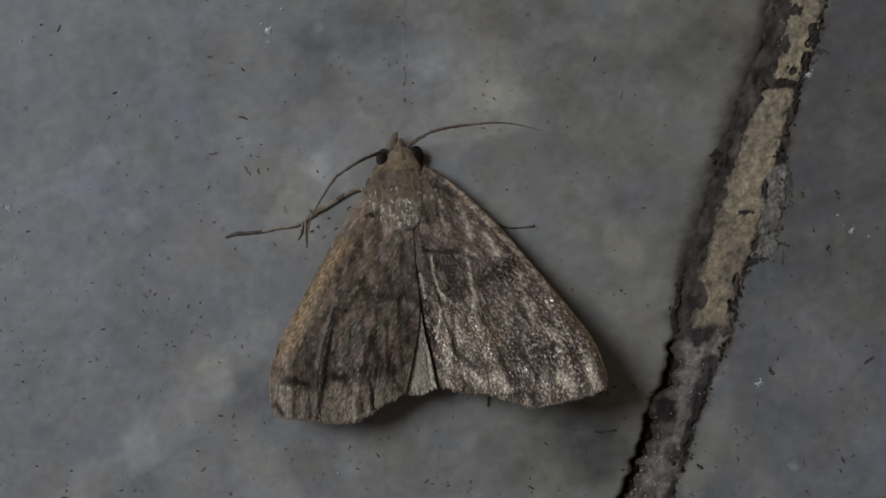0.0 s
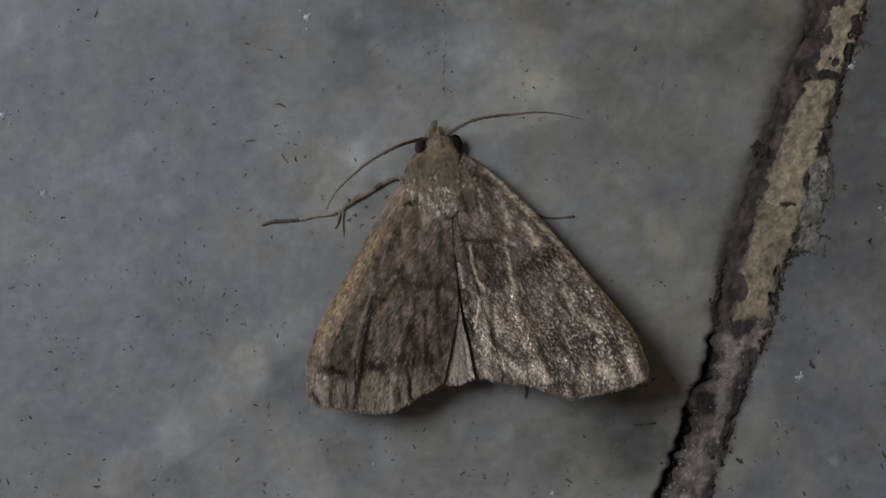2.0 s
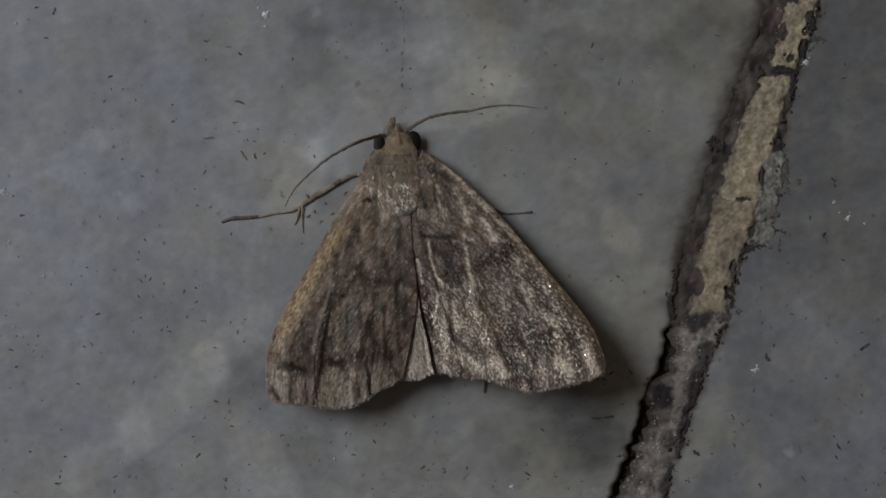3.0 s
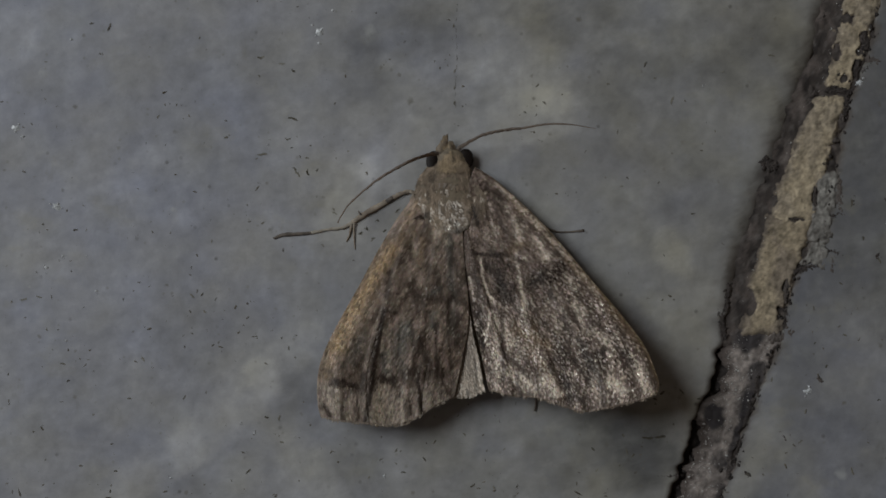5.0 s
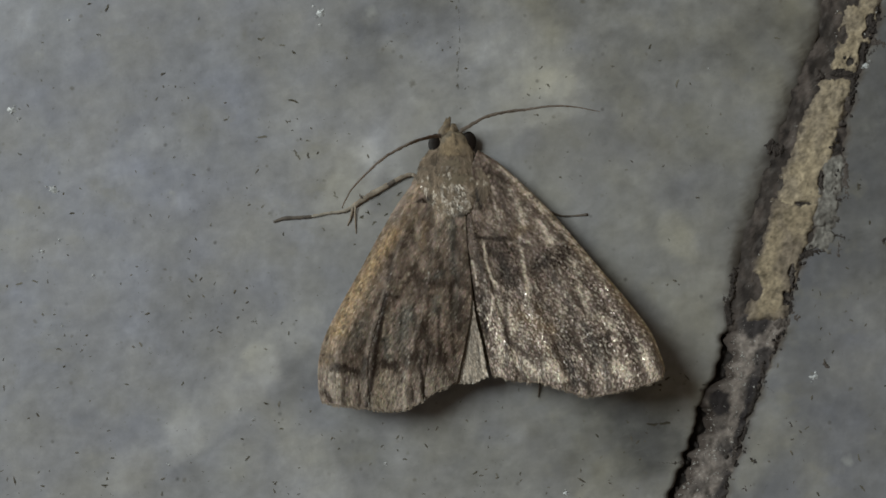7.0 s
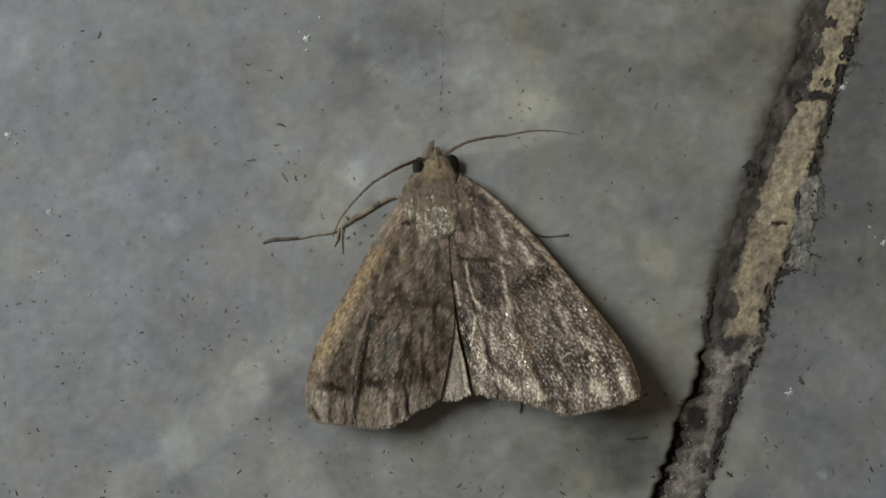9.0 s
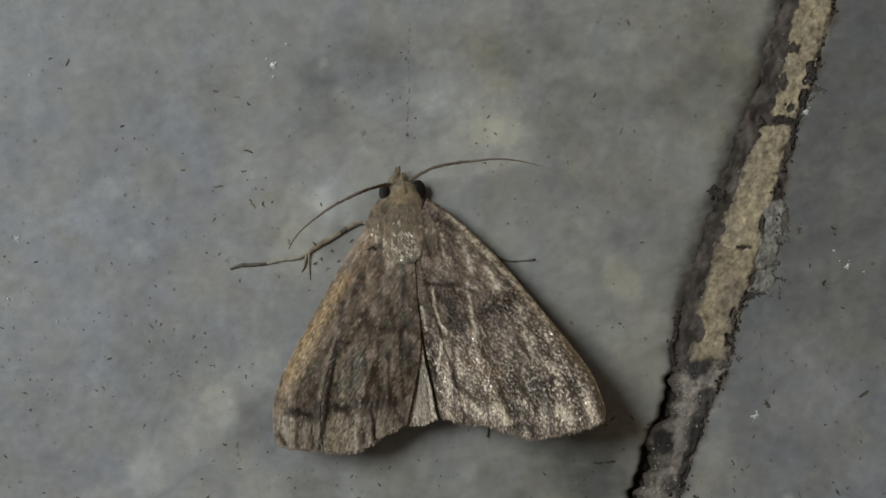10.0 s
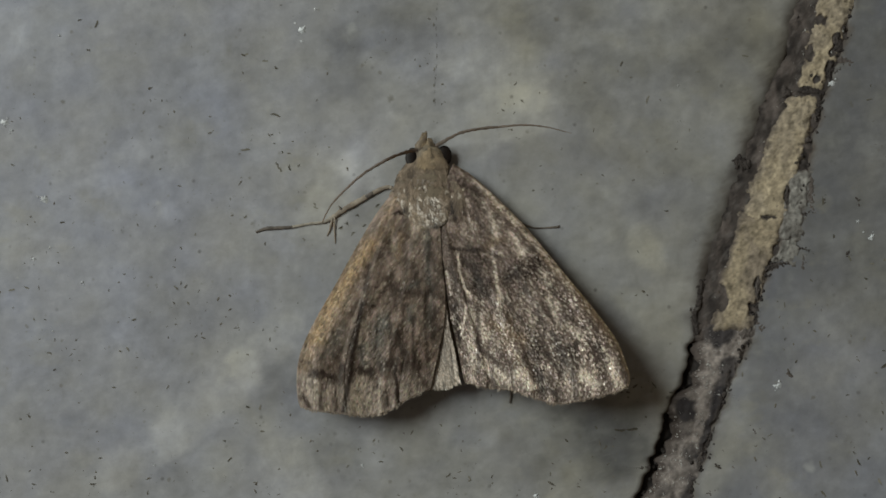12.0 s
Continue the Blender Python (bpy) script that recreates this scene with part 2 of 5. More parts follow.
DARKLEG = plain_material("dark_leg_scales", (0.05, 0.04, 0.034), (0.15, 0.122, 0.10), 3.0, 0.6, 0.4)
HORN = plain_material("antenna_scales", (0.065, 0.053, 0.044), (0.21, 0.175, 0.145), 5.0, 0.6, 0.4, see=0.3)

HORN_TIP = plain_material("pale_antenna_scales", (0.12, 0.105, 0.09), (0.32, 0.285, 0.25), 5.0, 0.6, 0.4, see=0.4)


# ---- building helpers, all in millimetres ----
def mesh_of(name, verts, faces, mat, tones=None, smooth=True):
    me = bpy.data.meshes.new(name)
    me.from_pydata([tuple(c * MM for c in v) for v in verts], [], faces)
    me.materials.append(mat)
    if tones is not None:
        layer = me.color_attributes.new("tone", "FLOAT_COLOR", "POINT")
        layer.data.foreach_set("color", np.array([t if len(t) == 4 else (*t, 0.5) for t in tones], np.float32).ravel())
    if smooth:
        me.polygons.foreach_set("use_smooth", np.ones(len(me.polygons), bool))
    me.update()
    return me


def part(name, verts, faces, mat, parent=None, at=(0, 0, 0), label="", tones=None, smooth=True, kind=""):
    """One mesh object; verts in the parent's space, less the part's own place at."""
    verts = [(v[0] - at[0], v[1] - at[1], v[2] - at[2]) for v in verts]
    ob = new(name, mesh_of(name, verts, faces, mat, tones, smooth))
    ob.parent = parent
    ob.location = tuple(c * MM for c in at)
    return tagged(ob, label=label, kind=kind)


def grid_faces(rows, cols, closed=False):
    f = []
    for i in range(rows - 1):
        for j in range(cols - 1 + closed):
            k = (j + 1) % cols
            f.append((i * cols + j, i * cols + k, (i + 1) * cols + k, (i + 1) * cols + j))
    return f


def fbm(x, y, z=0.0, octaves=4):
    return noise.fractal(Vector((x, y, z)), 0.9, 2.0, octaves)


def curve(points, count):
    """A smooth line through the points, evenly spaced."""
    p = [np.array(q, float) for q in points]
    p = [2 * p[0] - p[1], *p, 2 * p[-1] - p[-2]]
    out = []
    for i in range(1, len(p) - 2):
        for s in np.linspace(0, 1, 24, endpoint=False):
            a, b, c, d = p[i - 1:i + 3]
            out.append(0.5 * (2 * b + (c - a) * s + (2 * a - 5 * b + 4 * c - d) * s**2 + (3 * b - a - 3 * c + d) * s**3))
    out = np.array(out + [p[-2]])
    run = np.r_[0, np.cumsum(np.linalg.norm(np.diff(out, axis=0), axis=1))]
    at = np.linspace(0, run[-1], count)
    return np.stack([np.interp(at, run, out[:, k]) for k in range(out.shape[1])], 1)


def tube(points, radii, count=24, sides=8, rough=0.0, flat=1.0):
    """A tapered limb along the points."""
    line = curve(points, count)
    r = np.interp(np.linspace(0, 1, count), np.linspace(0, 1, len(radii)), radii)
    verts = []
    for i, c in enumerate(line):
        way = Vector(line[min(i + 1, count - 1)] - line[max(i - 1, 0)]).normalized()
        side = way.cross(Vector((0, 0, 1)))
        side = side.normalized() if side.length > 1e-4 else Vector((1, 0, 0))
        up = side.cross(way)
        for k in range(sides):
            a = 2 * math.pi * k / sides
            s = r[i] * (1 + rough * noise.noise(Vector((c[0] * 4, c[1] * 4, k * 1.7))))
            verts.append(tuple(Vector(c) + side * (s * math.cos(a)) + up * (s * flat * math.sin(a))))
    faces = grid_faces(count, sides, True)
    faces += [tuple(range(sides))[::-1], tuple(range((count - 1) * sides, count * sides))]
    return verts, faces


def merged(*pieces):
    verts, faces = [], []
    for v, f in pieces:
        n = len(verts)
        verts += v
        faces += [tuple(i + n for i in q) for q in f]
    return verts, faces


# ---- the stone floor: two slabs with an open, badly filled joint ----
SLOPE = 0.305
EDGE_L = [(10.66, -15.83), (12.04, -12.67), (12.63, -9.91), (13.81, -7.54), (14.60, -4.77), (15.1, -2.0), (15.95, 1.58), (16.98, 5.17), (18.35, 8.77), (19.6, 12.77), (20.95, 15.99), (21.7, 18.8)]
EDGE_R = [(14.40, -16.18), (14.99, -14.61), (16.18, -10.67), (17.36, -7.51), (18.75, -4.34), (19.14, -1.97), (20.1, 0.81), (22.0, 3.61), (22.53, 7.19), (23.13, 10.79), (23.94, 13.6), (24.94, 16.41), (25.54, 18.82)]


def edge(stations, y, wobble, seed):
    xs, ys = [s[0] for s in stations], [s[1] for s in stations]
    if y < ys[0]:
        x = xs[0] + (y - ys[0]) * SLOPE
    elif y > ys[-1]:
        x = xs[-1] + (y - ys[-1]) * SLOPE
    else:
        x = float(np.interp(y, ys, xs))
    return x + wobble * fbm(y * 0.9, seed, 0, 5)


def edge_left(y):
    low = min(1, max(0, (-3 - y) / 2))
    return edge(EDGE_L, y, 0.22 + 0.14 * low, 3.1) + 0.16 * low * fbm(y * 3.1, 17.0, 0, 3)


def edge_right(y):
    return edge(EDGE_R, y, 0.28, 8.7)


# cloudy patches in the stone, one a painted shadow, from x, y to x, y: half-width, warmth (cool below 0), lightness
LOBES = [
    (-1.6, 16.1, 2.1, 14.3, 2.36, 0.35, 0.13), (-2.0, 10.5, 2.8, 12.4, 1.95, 0.30, 0.13), (-9.2, 7.9, -7.4, 10.2, 1.54, 0.15, 0.15),
    (-12.6, 4.2, -10.6, 6.7, 1.71, 0.15, 0.13), (-26.9, -15.3, -22.9, -11.9, 1.30, 0.25, 0.12), (-22.9, -11.9, -17.7, -7.3, 1.63, 0.35, 0.12),
    (-17.7, -6.9, -14.9, -4.0, 1.38, 0.35, 0.12), (-14.7, -13.0, -13.4, -16.2, 1.87, 0.25, 0.12), (10.6, 2.6, 11.6, 1.2, 1.05, 0.60, 0.13),
    (-36.1, 17.4, -36.1, 15.8, 1.83, 0.30, 0.12), (-27.9, 6.8, -26.3, 7.9, 1.30, 0.10, 0.08),
    (-3.3, -10.1, -2.9, -11.3, 0.69, 0.05, 0.12), (6.9, -14.3, 6.1, -15.3, 1.63, 0.60, 0.06),
]
RIGHT_LOBES = [(17.2, -5.4, 18.5, -11.0, 0.98, 0.20, 0.09), (17.3, -10.0, 16.2, -14.5, 0.9, 0.45, 0.12)]
VEILS = [
    (-11.0, 8.6, -10.4, 11.2, 1.3, 0.15, 0.09),
    (-8.4, -11.2, -7.9, -14.8, 0.61, 0.10, 0.09), (-23.3, 4.2, -23.2, 4.1, 0.69, -0.20, 0.18), (10.8, 19.5, 11.8, 19.4, 0.73, 0.00, 0.14),
    (4.5, 4.5, 7.8, 2.9, 1.63, 0.10, 0.05), (15.0, 12.0, 16.6, 9.2, 1.83, 0.20, 0.06),
    (-19.0, -5.7, -19.7, -9.0, 1.22, 0.30, 0.06), (0.3, -11.6, 0.5, -11.4, 0.57, 0.00, 0.10), (-30.2, -1.9, -33.1, 0.9, 1.63, -0.20, 0.06),
    (23.2, -2.4, 25.7, -6.4, 2.03, 0.10, 0.08), (-9.2, 15.8, -9.0, 15.5, 0.49, 0.10, 0.12), (-25.9, 1.5, -27.3, -0.2, 1.22, 0.10, 0.05),
    (-16.5, 9.9, -14.3, 7.4, 1.63, 0.00, 0.05), (-7.1, 13.7, -5.5, 15.4, 1.63, 0.05, 0.06),
]
SHADES = [
    (2.2, 18.2, 5.1, 19.1, 2.36, 0.25, -0.13), (-10.4, 15.6, -10.9, 13.6, 1.6, -0.05, -0.13), (-18.2, 15.2, -18.1, 14.4, 1.95, 0.15, -0.10),
    (-22.3, 12.7, -24.4, 14.7, 2.85, -0.25, -0.05), (-7.2, 18.3, -7.0, 17.4, 1.71, 0.05, -0.06), (7.6, 15.6, 6.8, 11.9, 1.83, 0.10, -0.06),
    (15.3, 15.3, 18.5, 17.0, 2.03, 0.15, -0.08), (-15.1, -7.3, -14.8, -9.3, 1.54, -0.10, -0.13), (-11.0, -13.3, -9.8, -14.5, 1.83, 0.00, -0.08),
]
DUSKS = [
    (8.0, -11.6, 9.2, -12.0, 2.44, -0.15, -0.10), (-20.7, -3.3, -23.1, -4.6, 2.24, -0.05, -0.05), (-25.3, -14.6, -22.8, -15.3, 1.14, 0.00, -0.10),
    (-31.2, -8.8, -29.5, -10.0, 3.25, -0.10, -0.05), (21.7, -9.7, 22.5, -10.5, 2.24, -0.30, -0.06),
    # darker tone between the right wing's tip and the joint
    (5.5, -12.0, 9.0, -13.5, 3.0, 0.00, -0.12), (8.5, -9.0, 10.5, -13.0, 2.2, 0.00, -0.12),
    # the first stroke paints the moth's wide soft shadow below its wings
    (-10.0, -11.5, 1.0, -12.5, 3.4, 0.00, -0.06), (-9.0, 18.0, -6.5, 17.0, 2.8, 0.00, -0.10), (-3.5, 18.5, -1.5, 18.0, 2.0, 0.05, -0.07),
]


def away(x, y, stroke):
    """Distance from a stroke, in half-widths."""
    a, b, c, d, w = stroke[:5]
    p, q = c - a, d - b
    s = min(1.0, max(0.0, ((x - a) * p + (y - b) * q) / (p * p + q * q + 1e-9)))
    return math.hypot(x - a - s * p, y - b - s * q) / w


def step_up(a, b, x):
    k = min(1.0, max(0.0, (x - a) / (b - a)))
    return k * k * (3 - 2 * k)


def stone_tone(x, y):
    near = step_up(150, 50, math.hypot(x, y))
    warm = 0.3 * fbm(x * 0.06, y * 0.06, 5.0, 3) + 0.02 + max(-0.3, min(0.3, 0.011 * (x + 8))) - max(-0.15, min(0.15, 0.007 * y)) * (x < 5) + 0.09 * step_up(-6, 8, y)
    # dimmer light to the right and beside the joint, painted into the tone
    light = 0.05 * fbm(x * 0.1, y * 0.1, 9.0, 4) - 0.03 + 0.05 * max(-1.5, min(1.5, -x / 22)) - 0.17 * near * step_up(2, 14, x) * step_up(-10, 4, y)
    ragged = 0.4 * fbm(x * 0.3, y * 0.3, 2.0, 3) + 0.3 * fbm(x * 0.9, y * 0.9, 4.0, 4)
    if abs(x) < 60 and abs(y) < 40:
        for patches, soft in ((LOBES + RIGHT_LOBES, 0.3), (VEILS, 0.7), (SHADES + DUSKS, 0.65)):
            for stroke in patches:
                d = away(x, y, stroke) + ragged
                if d < 1 + soft:
                    k = step_up(1 + soft, 1 - soft, d)
                    warm, light = warm + 0.4 * stroke[5] * k, light + 1.6 * stroke[6] * k
    wisp = 1 - abs(fbm(x * 0.22, y * 0.3, 21.0, 4)) * 2.2
    light += 0.10 * fbm(x * 0.5, y * 0.5, 13.0, 4) + 0.06 * fbm(x * 1.5, y * 1.5, 17.0, 3) + 0.09 * max(0.0, wisp) ** 3 * step_up(-0.1, 0.4, fbm(x * 0.08, y * 0.08, 27.0, 2)) - 0.03
    warm = max(-1, min(1, warm + 0.35 * fbm(x * 0.28, y * 0.28, 19.0, 3)))
    warm -= 0.38 * (x > edge_left(y) + 2)
    v = 0.27 * (1 + light) * (0.65 + 0.08 * near * step_up(9, -9, y) + 0.08 * step_up(21, 27, x - 0.3 * y) if x > edge_left(y) + 2 else 1.0)
    return (v * (1.014 + 0.10 * warm), v * (0.998 + 0.04 * warm), v * (1.03 - 0.20 * warm))


def spread(near, far, fine, coarse):
    """Stations from -far to far, fine between the ends of near."""
    a, b = near
    mid = list(np.arange(a, b + fine / 2, fine))
    low = [a - (far + a) * (1 - s) ** 2 for s in np.linspace(0, 1, coarse, endpoint=False)]
    high = [b + (far - b) * s**2 for s in np.linspace(0, 1, coarse + 1)[1:]]
    return low + mid + high


YS = spread((-26, 27), 700, 0.24, 14)


def slab(sign):
    """One slab, from the joint outwards; sign -1 is left of the joint."""
    outs = [0, 0.12, 0.3, 0.5, 0.75, 1.0, 1.3, 1.7]
    outs += list(np.arange(2.1, 62, 0.36)) + [70, 85, 110, 150, 220, 350, 500, 700]
    verts, tones = [], []
    worn = 1.2 if sign < 0 else 0.45
    for y in YS:
        x0 = edge_left(y) if sign < 0 else edge_right(y)
        chip = worn * (0.75 + 0.9 * fbm(y * 0.22, 20 * sign, 0, 2))
        if sign < 0:
            chip *= 0.3 + 0.35 * (1 + math.tanh((y + 4.0) / 1.6))
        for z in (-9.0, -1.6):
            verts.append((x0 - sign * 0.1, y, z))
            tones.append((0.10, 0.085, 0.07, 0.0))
        for d in outs:
            x = x0 + sign * d
            if d > 65:
                x += (sign * d - x) * (d - 65) / 635
            z = 0.035 * fbm(x * 0.35, y * 0.35, 1.0, 4) if d < 80 else 0.0
            k = max(0.0, 1 - d / max(0.15, chip))
            z -= (0.22 if sign < 0 else 0.1) * k**1.5 * (1 + 0.3 * fbm(x * 1.5, y * 1.5, 4.0, 4))
            verts.append((x, y, z))
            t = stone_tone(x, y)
            # the tone darkens to brown towards the worn rim
            reach = 0.45 + (1.35 * step_up(-5, -1, y) if sign < 0 else 0.1)
            g = step_up(1.0, -0.15, d / reach + 0.35 * fbm(x * 0.8, y * 0.6, 6, 4) + 0.15 * fbm(x * 3, y * 3, 8, 3))
            tones.append((*(a + (b - a) * 0.95 * g for a, b in zip(t, (0.072, 0.060, 0.052))), 0.5 * (1 - g)))
    cols = len(outs) + 2
    faces = grid_faces(len(YS), cols)
    if sign < 0:
        faces = [f[::-1] for f in faces]
    return verts, faces, tones


floor = tagged(new("floor"), "worn grey stone floor with an open mortar joint", "floor", kind="structure")
for sign in (-1, 1):
    v, f, t = slab(sign)
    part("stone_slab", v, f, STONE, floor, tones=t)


def ribbon(y0, y1, left, right, top, seed, lumps=0.2, step=0.22, cols=15, taper=0.8, foot=-2.0):
    """A rough strip of filling along the joint with rounded sides and broken ends."""
    ys = np.arange(y0, y1 + step / 2, step)
    verts = []
    for y in ys:
        end = min(1.0, math.sqrt(max(0.02, min(y - y0, y1 - y) / taper)))
        a, b = left(y), right(y)
        c, h = (a + b) / 2, (b - a) / 2
        h *= 0.55 + 0.45 * end
        for j in range(cols):
            s = 2 * j / (cols - 1) - 1
            w = (0.3 * fbm(y * 0.9, seed + s, 2, 5) + 0.16 * fbm(y * 4, seed, s, 4)) * (abs(s) > 0.6)
            side = abs(s) > 0.98
            x = c + s * h + w
            z = foot if side else top - 0.3 * abs(s) ** 10 - 0.5 * (1 - end) + lumps * fbm(x * 0.9, y * 0.9, seed, 5)
            verts.append((x, y, z))
    return verts, grid_faces(len(ys), cols)


def shifted(fn, d):
    return lambda y: fn(y) + d


MORT_L = [(16.1, -3.57), (16.35, -1.2), (16.75, 0.8), (17.8, 3.58), (19.05, 7.97), (20.4, 11.58), (21.75, 14.19), (22.45, 16.4), (22.8, 18.81)]
MORT_R = [(18.94, -3.55), (19.94, 0.81), (21.25, 4.4), (22.0, 7.59), (22.95, 11.59), (23.85, 14.2), (24.65, 16.4), (25.4, 18.82)]


def cream_left(y):
    return edge(MORT_L, y, 0.2, 31.0)


def cream_right(y):
    return edge(MORT_R, y, 0.2, 37.0)


SOIL, CREAM_T, PINK_T, GREY_T, DUSK_T = (0.075, 0.060, 0.053), (0.342, 0.28, 0.196), (0.285, 0.236, 0.175), (0.236, 0.203, 0.184), (0.128, 0.11, 0.102)
# holes and breaks in the filling: x, y, half-width, half-length
HOLES = [(23.79, 18.88, 0.53, 0.41), (22.84, 16.45, 0.28, 0.49), (21.98, 17.46, 0.37, 0.37), (22.81, 19.44, 0.28, 0.33), (23.27, 14.58, 0.37, 0.28), (24.69, 17.29, 0.33, 0.53), (24.38, 16.47, 0.24, 0.33), (24.19, 15.37, 0.33, 0.57), (21.22, 6.27, 0.16, 0.65), (19.95, 4.55, 0.5, 0.13), (20.50, 2.24, 0.24, 0.20), (16.80, -1.36, 0.37, 0.81), (20.68, 1.15, 0.69, 0.28), (21.42, 13.69, 1.63, 0.33), (19.16, -0.30, 0.20, 0.81), (18.78, -1.93, 0.24, 0.41)]
# soft dark stains in the lower filling: from x, y to x, y, half-width and weight
LOW_STAINS = [
    (14.16, -9.0, 14.2, -9.6, 0.55, 0.95), (16.91, -3.9, 16.5, -4.1, 0.55, 0.9), (17.22, -6.0, 17.1, -6.6, 0.45, 0.8), (16.8, -7.6, 16.5, -8.1, 0.45, 0.75), (16.7, -8.0, 16.1, -10.4, 0.34, 0.95),
    (16.1, -10.4, 15.2, -12.8, 0.32, 0.9), (14.62, -12.3, 14.5, -12.4, 0.42, 0.6), (12.48, -14.9, 12.5, -15.0, 0.45, 0.5), (14.9, -14.6, 14.5, -15.8, 0.45, 0.85), (15.6, -3.2, 15.4, -4.0, 0.4, 0.6),
]


# width of the open seam between the left slab and the lower filling: y, width
SEAM_Y, SEAM_WIDTH = (-16, -14, -12, -10.4, -9.7, -9.1, -8.4, -7.6, -6.2, -5.4, -3.5, -2.5), (0.95, 1.1, 1.1, 1.2, 0.9, -0.1, 0.4, 1.1, 1.35, 0.75, 0.5, 0.5)


def low_left(y):
    return edge_left(y) + float(np.interp(y, SEAM_Y, SEAM_WIDTH)) + 0.45 * fbm(y * 1.1, 91, 0, 5)


def filling(y0, y1, left, right, top, seed, tones, rag=1.0, holes=HOLES, lumps=0.1, stains=()):
    """A worn length of filling: it thins out at its rim into the soil of the joint."""
    near = np.arange(max(y0 - 0.4, -24), min(y1 + 0.4, 24), 0.1)
    ys = list(np.arange(y0, near[0], 1.0)) + list(near) + list(np.arange(near[-1] + 0.5, y1, 1.0))
    cols, verts, paint = 48, [], []
    for y in ys:
        a, b = left(y) - 0.5, right(y) + 0.5
        for j in range(cols):
            x = a + (b - a) * j / (cols - 1)
            rim = min(x - a - 0.5, b - 0.5 - x, 1.3 * (y - y0), 1.3 * (y1 - y))
            e = rim + rag * (0.3 * fbm(x * 0.9, y * 0.7, seed, 3) + 0.2 * fbm(x * 3, y * 2.6, seed + 5, 4))
            pit = 0.0
            for hx, hy, ra, rb in holes:
                d = ((x - hx) / ra) ** 2 + ((y - hy) / rb) ** 2
                if d < 9:
                    bent = 0.18 * fbm(x * 1.9, y * 1.9, 44, 4)
                    d = ((x - hx + bent) / ra) ** 2 + ((y - hy - bent + 0.2 * fbm(x * 2.3, y * 2.3, 48, 3)) / rb) ** 2
                    pit = max(pit, math.exp(-0.8 * d * d * (1 + 0.5 * fbm(x * 2, y * 2, 3, 3))))
            e -= 1.2 * pit
            k = step_up(-0.5, 0.4, e)
            low = j in (0, cols - 1)
            rough = fbm(x * 1.5, y * 1.5, seed, 5)
            verts.append((x, y, -2.0 if low else top - 0.34 * (1 - k) + lumps * rough + 0.35 * lumps * fbm(x * 4, y * 4, seed, 3)))
            stain = step_up(-0.25, 0.45, fbm(x * 0.55, y * 0.4, seed + 9, 5))
            shade = max(0.3, 1 + 0.45 * fbm(x * 1.6, y * 1.6, seed + 3, 4) + 0.4 * fbm(x * 5, y * 5, seed + 13, 3))
            t = [(p + (q - p) * stain) * shade for p, q in zip(*tones)]
            for stroke in stains:
                d = away(x, y, stroke) + 0.45 * fbm(x * 1.5, y * 1.5, 33, 4)
                if d < 1.7:
                    t = [p + (q - p) * stroke[5] * step_up(1.7, 0.9, d) for p, q in zip(t, (0.032, 0.028, 0.03))]
            g = step_up(-0.22, 0.5, e + 0.08 * fbm(x * 5, y * 5, 2, 2))
            paint.append(tuple(p + (q - p) * g for p, q in zip(SOIL, t)))
    return verts, grid_faces(len(ys), cols), paint


def bed(y0, y1, top, seed, lumps, step, cols):
    v, f = ribbon(y0, y1, shifted(edge_left, -1.0), shifted(edge_right, 0.5), top, seed, lumps, step, cols, 0.5, -4.0)
    paint = []
    for x, y, z in v:
        k = step_up(-0.2, 0.5, fbm(x * 1.1, y * 0.5, seed, 5))
        t = [p + (q - p) * k for p, q in zip((0.052, 0.043, 0.039), (0.108, 0.088, 0.079))]
        k = step_up(0.1, 0.45, fbm(x * 0.9, y * 0.5, seed + 7, 4))
        t = [p + (q - p) * 0.8 * k for p, q in zip(t, (0.022, 0.018, 0.017))]
        k = step_up(0.22, 0.5, fbm(x * 2.2, y * 1.4, seed + 17, 4))
        paint.append(tuple(p + (q - p) * 0.3 * k for p, q in zip(t, (0.17, 0.152, 0.142))))
    return v, f, paint


v, f, t = bed(-4.6, 70, -0.15, 50.0, 0.13, 0.2, 41)
part("joint_bed", v, f, MORTAR, floor, label="brown soil at the bottom of the joint", tones=t)
v, f = ribbon(-70, -4.2, shifted(edge_left, -0.4), shifted(edge_right, 0.4), -0.85, 52.0, 0.4, 0.3, 21, 0.5, -4.0)
part("joint_bed", v, f, CRUMB, floor, label="black soil at the bottom of the joint")
for y0, y1, top, tones in ((13.72, 70, -0.03, (CREAM_T, PINK_T)), (4.15, 13.6, 0.0, (CREAM_T, PINK_T)), (-3.7, 4.75, 0.02, ((0.295, 0.24, 0.168), (0.20, 0.163, 0.125)))):
    v, f, t = filling(y0, y1, cream_left, cream_right, top, 60.0 + y0, tones, lumps=0.055)
    part("mortar_piece", v, f, MORTAR, floor, label="cream mortar filling the joint", tones=t)
v, f, t = filling(-70, -3.0, low_left, lambda y: edge_right(y) + 0.1 + 0.5 * fbm(y * 0.8, 95, 0, 4), -0.08, 77.0, (GREY_T, DUSK_T), 1.0, (), 0.08, LOW_STAINS)
part("mortar_piece", v, f, MORTAR, floor, label="crumbled grey-brown mortar in the joint", tones=t)
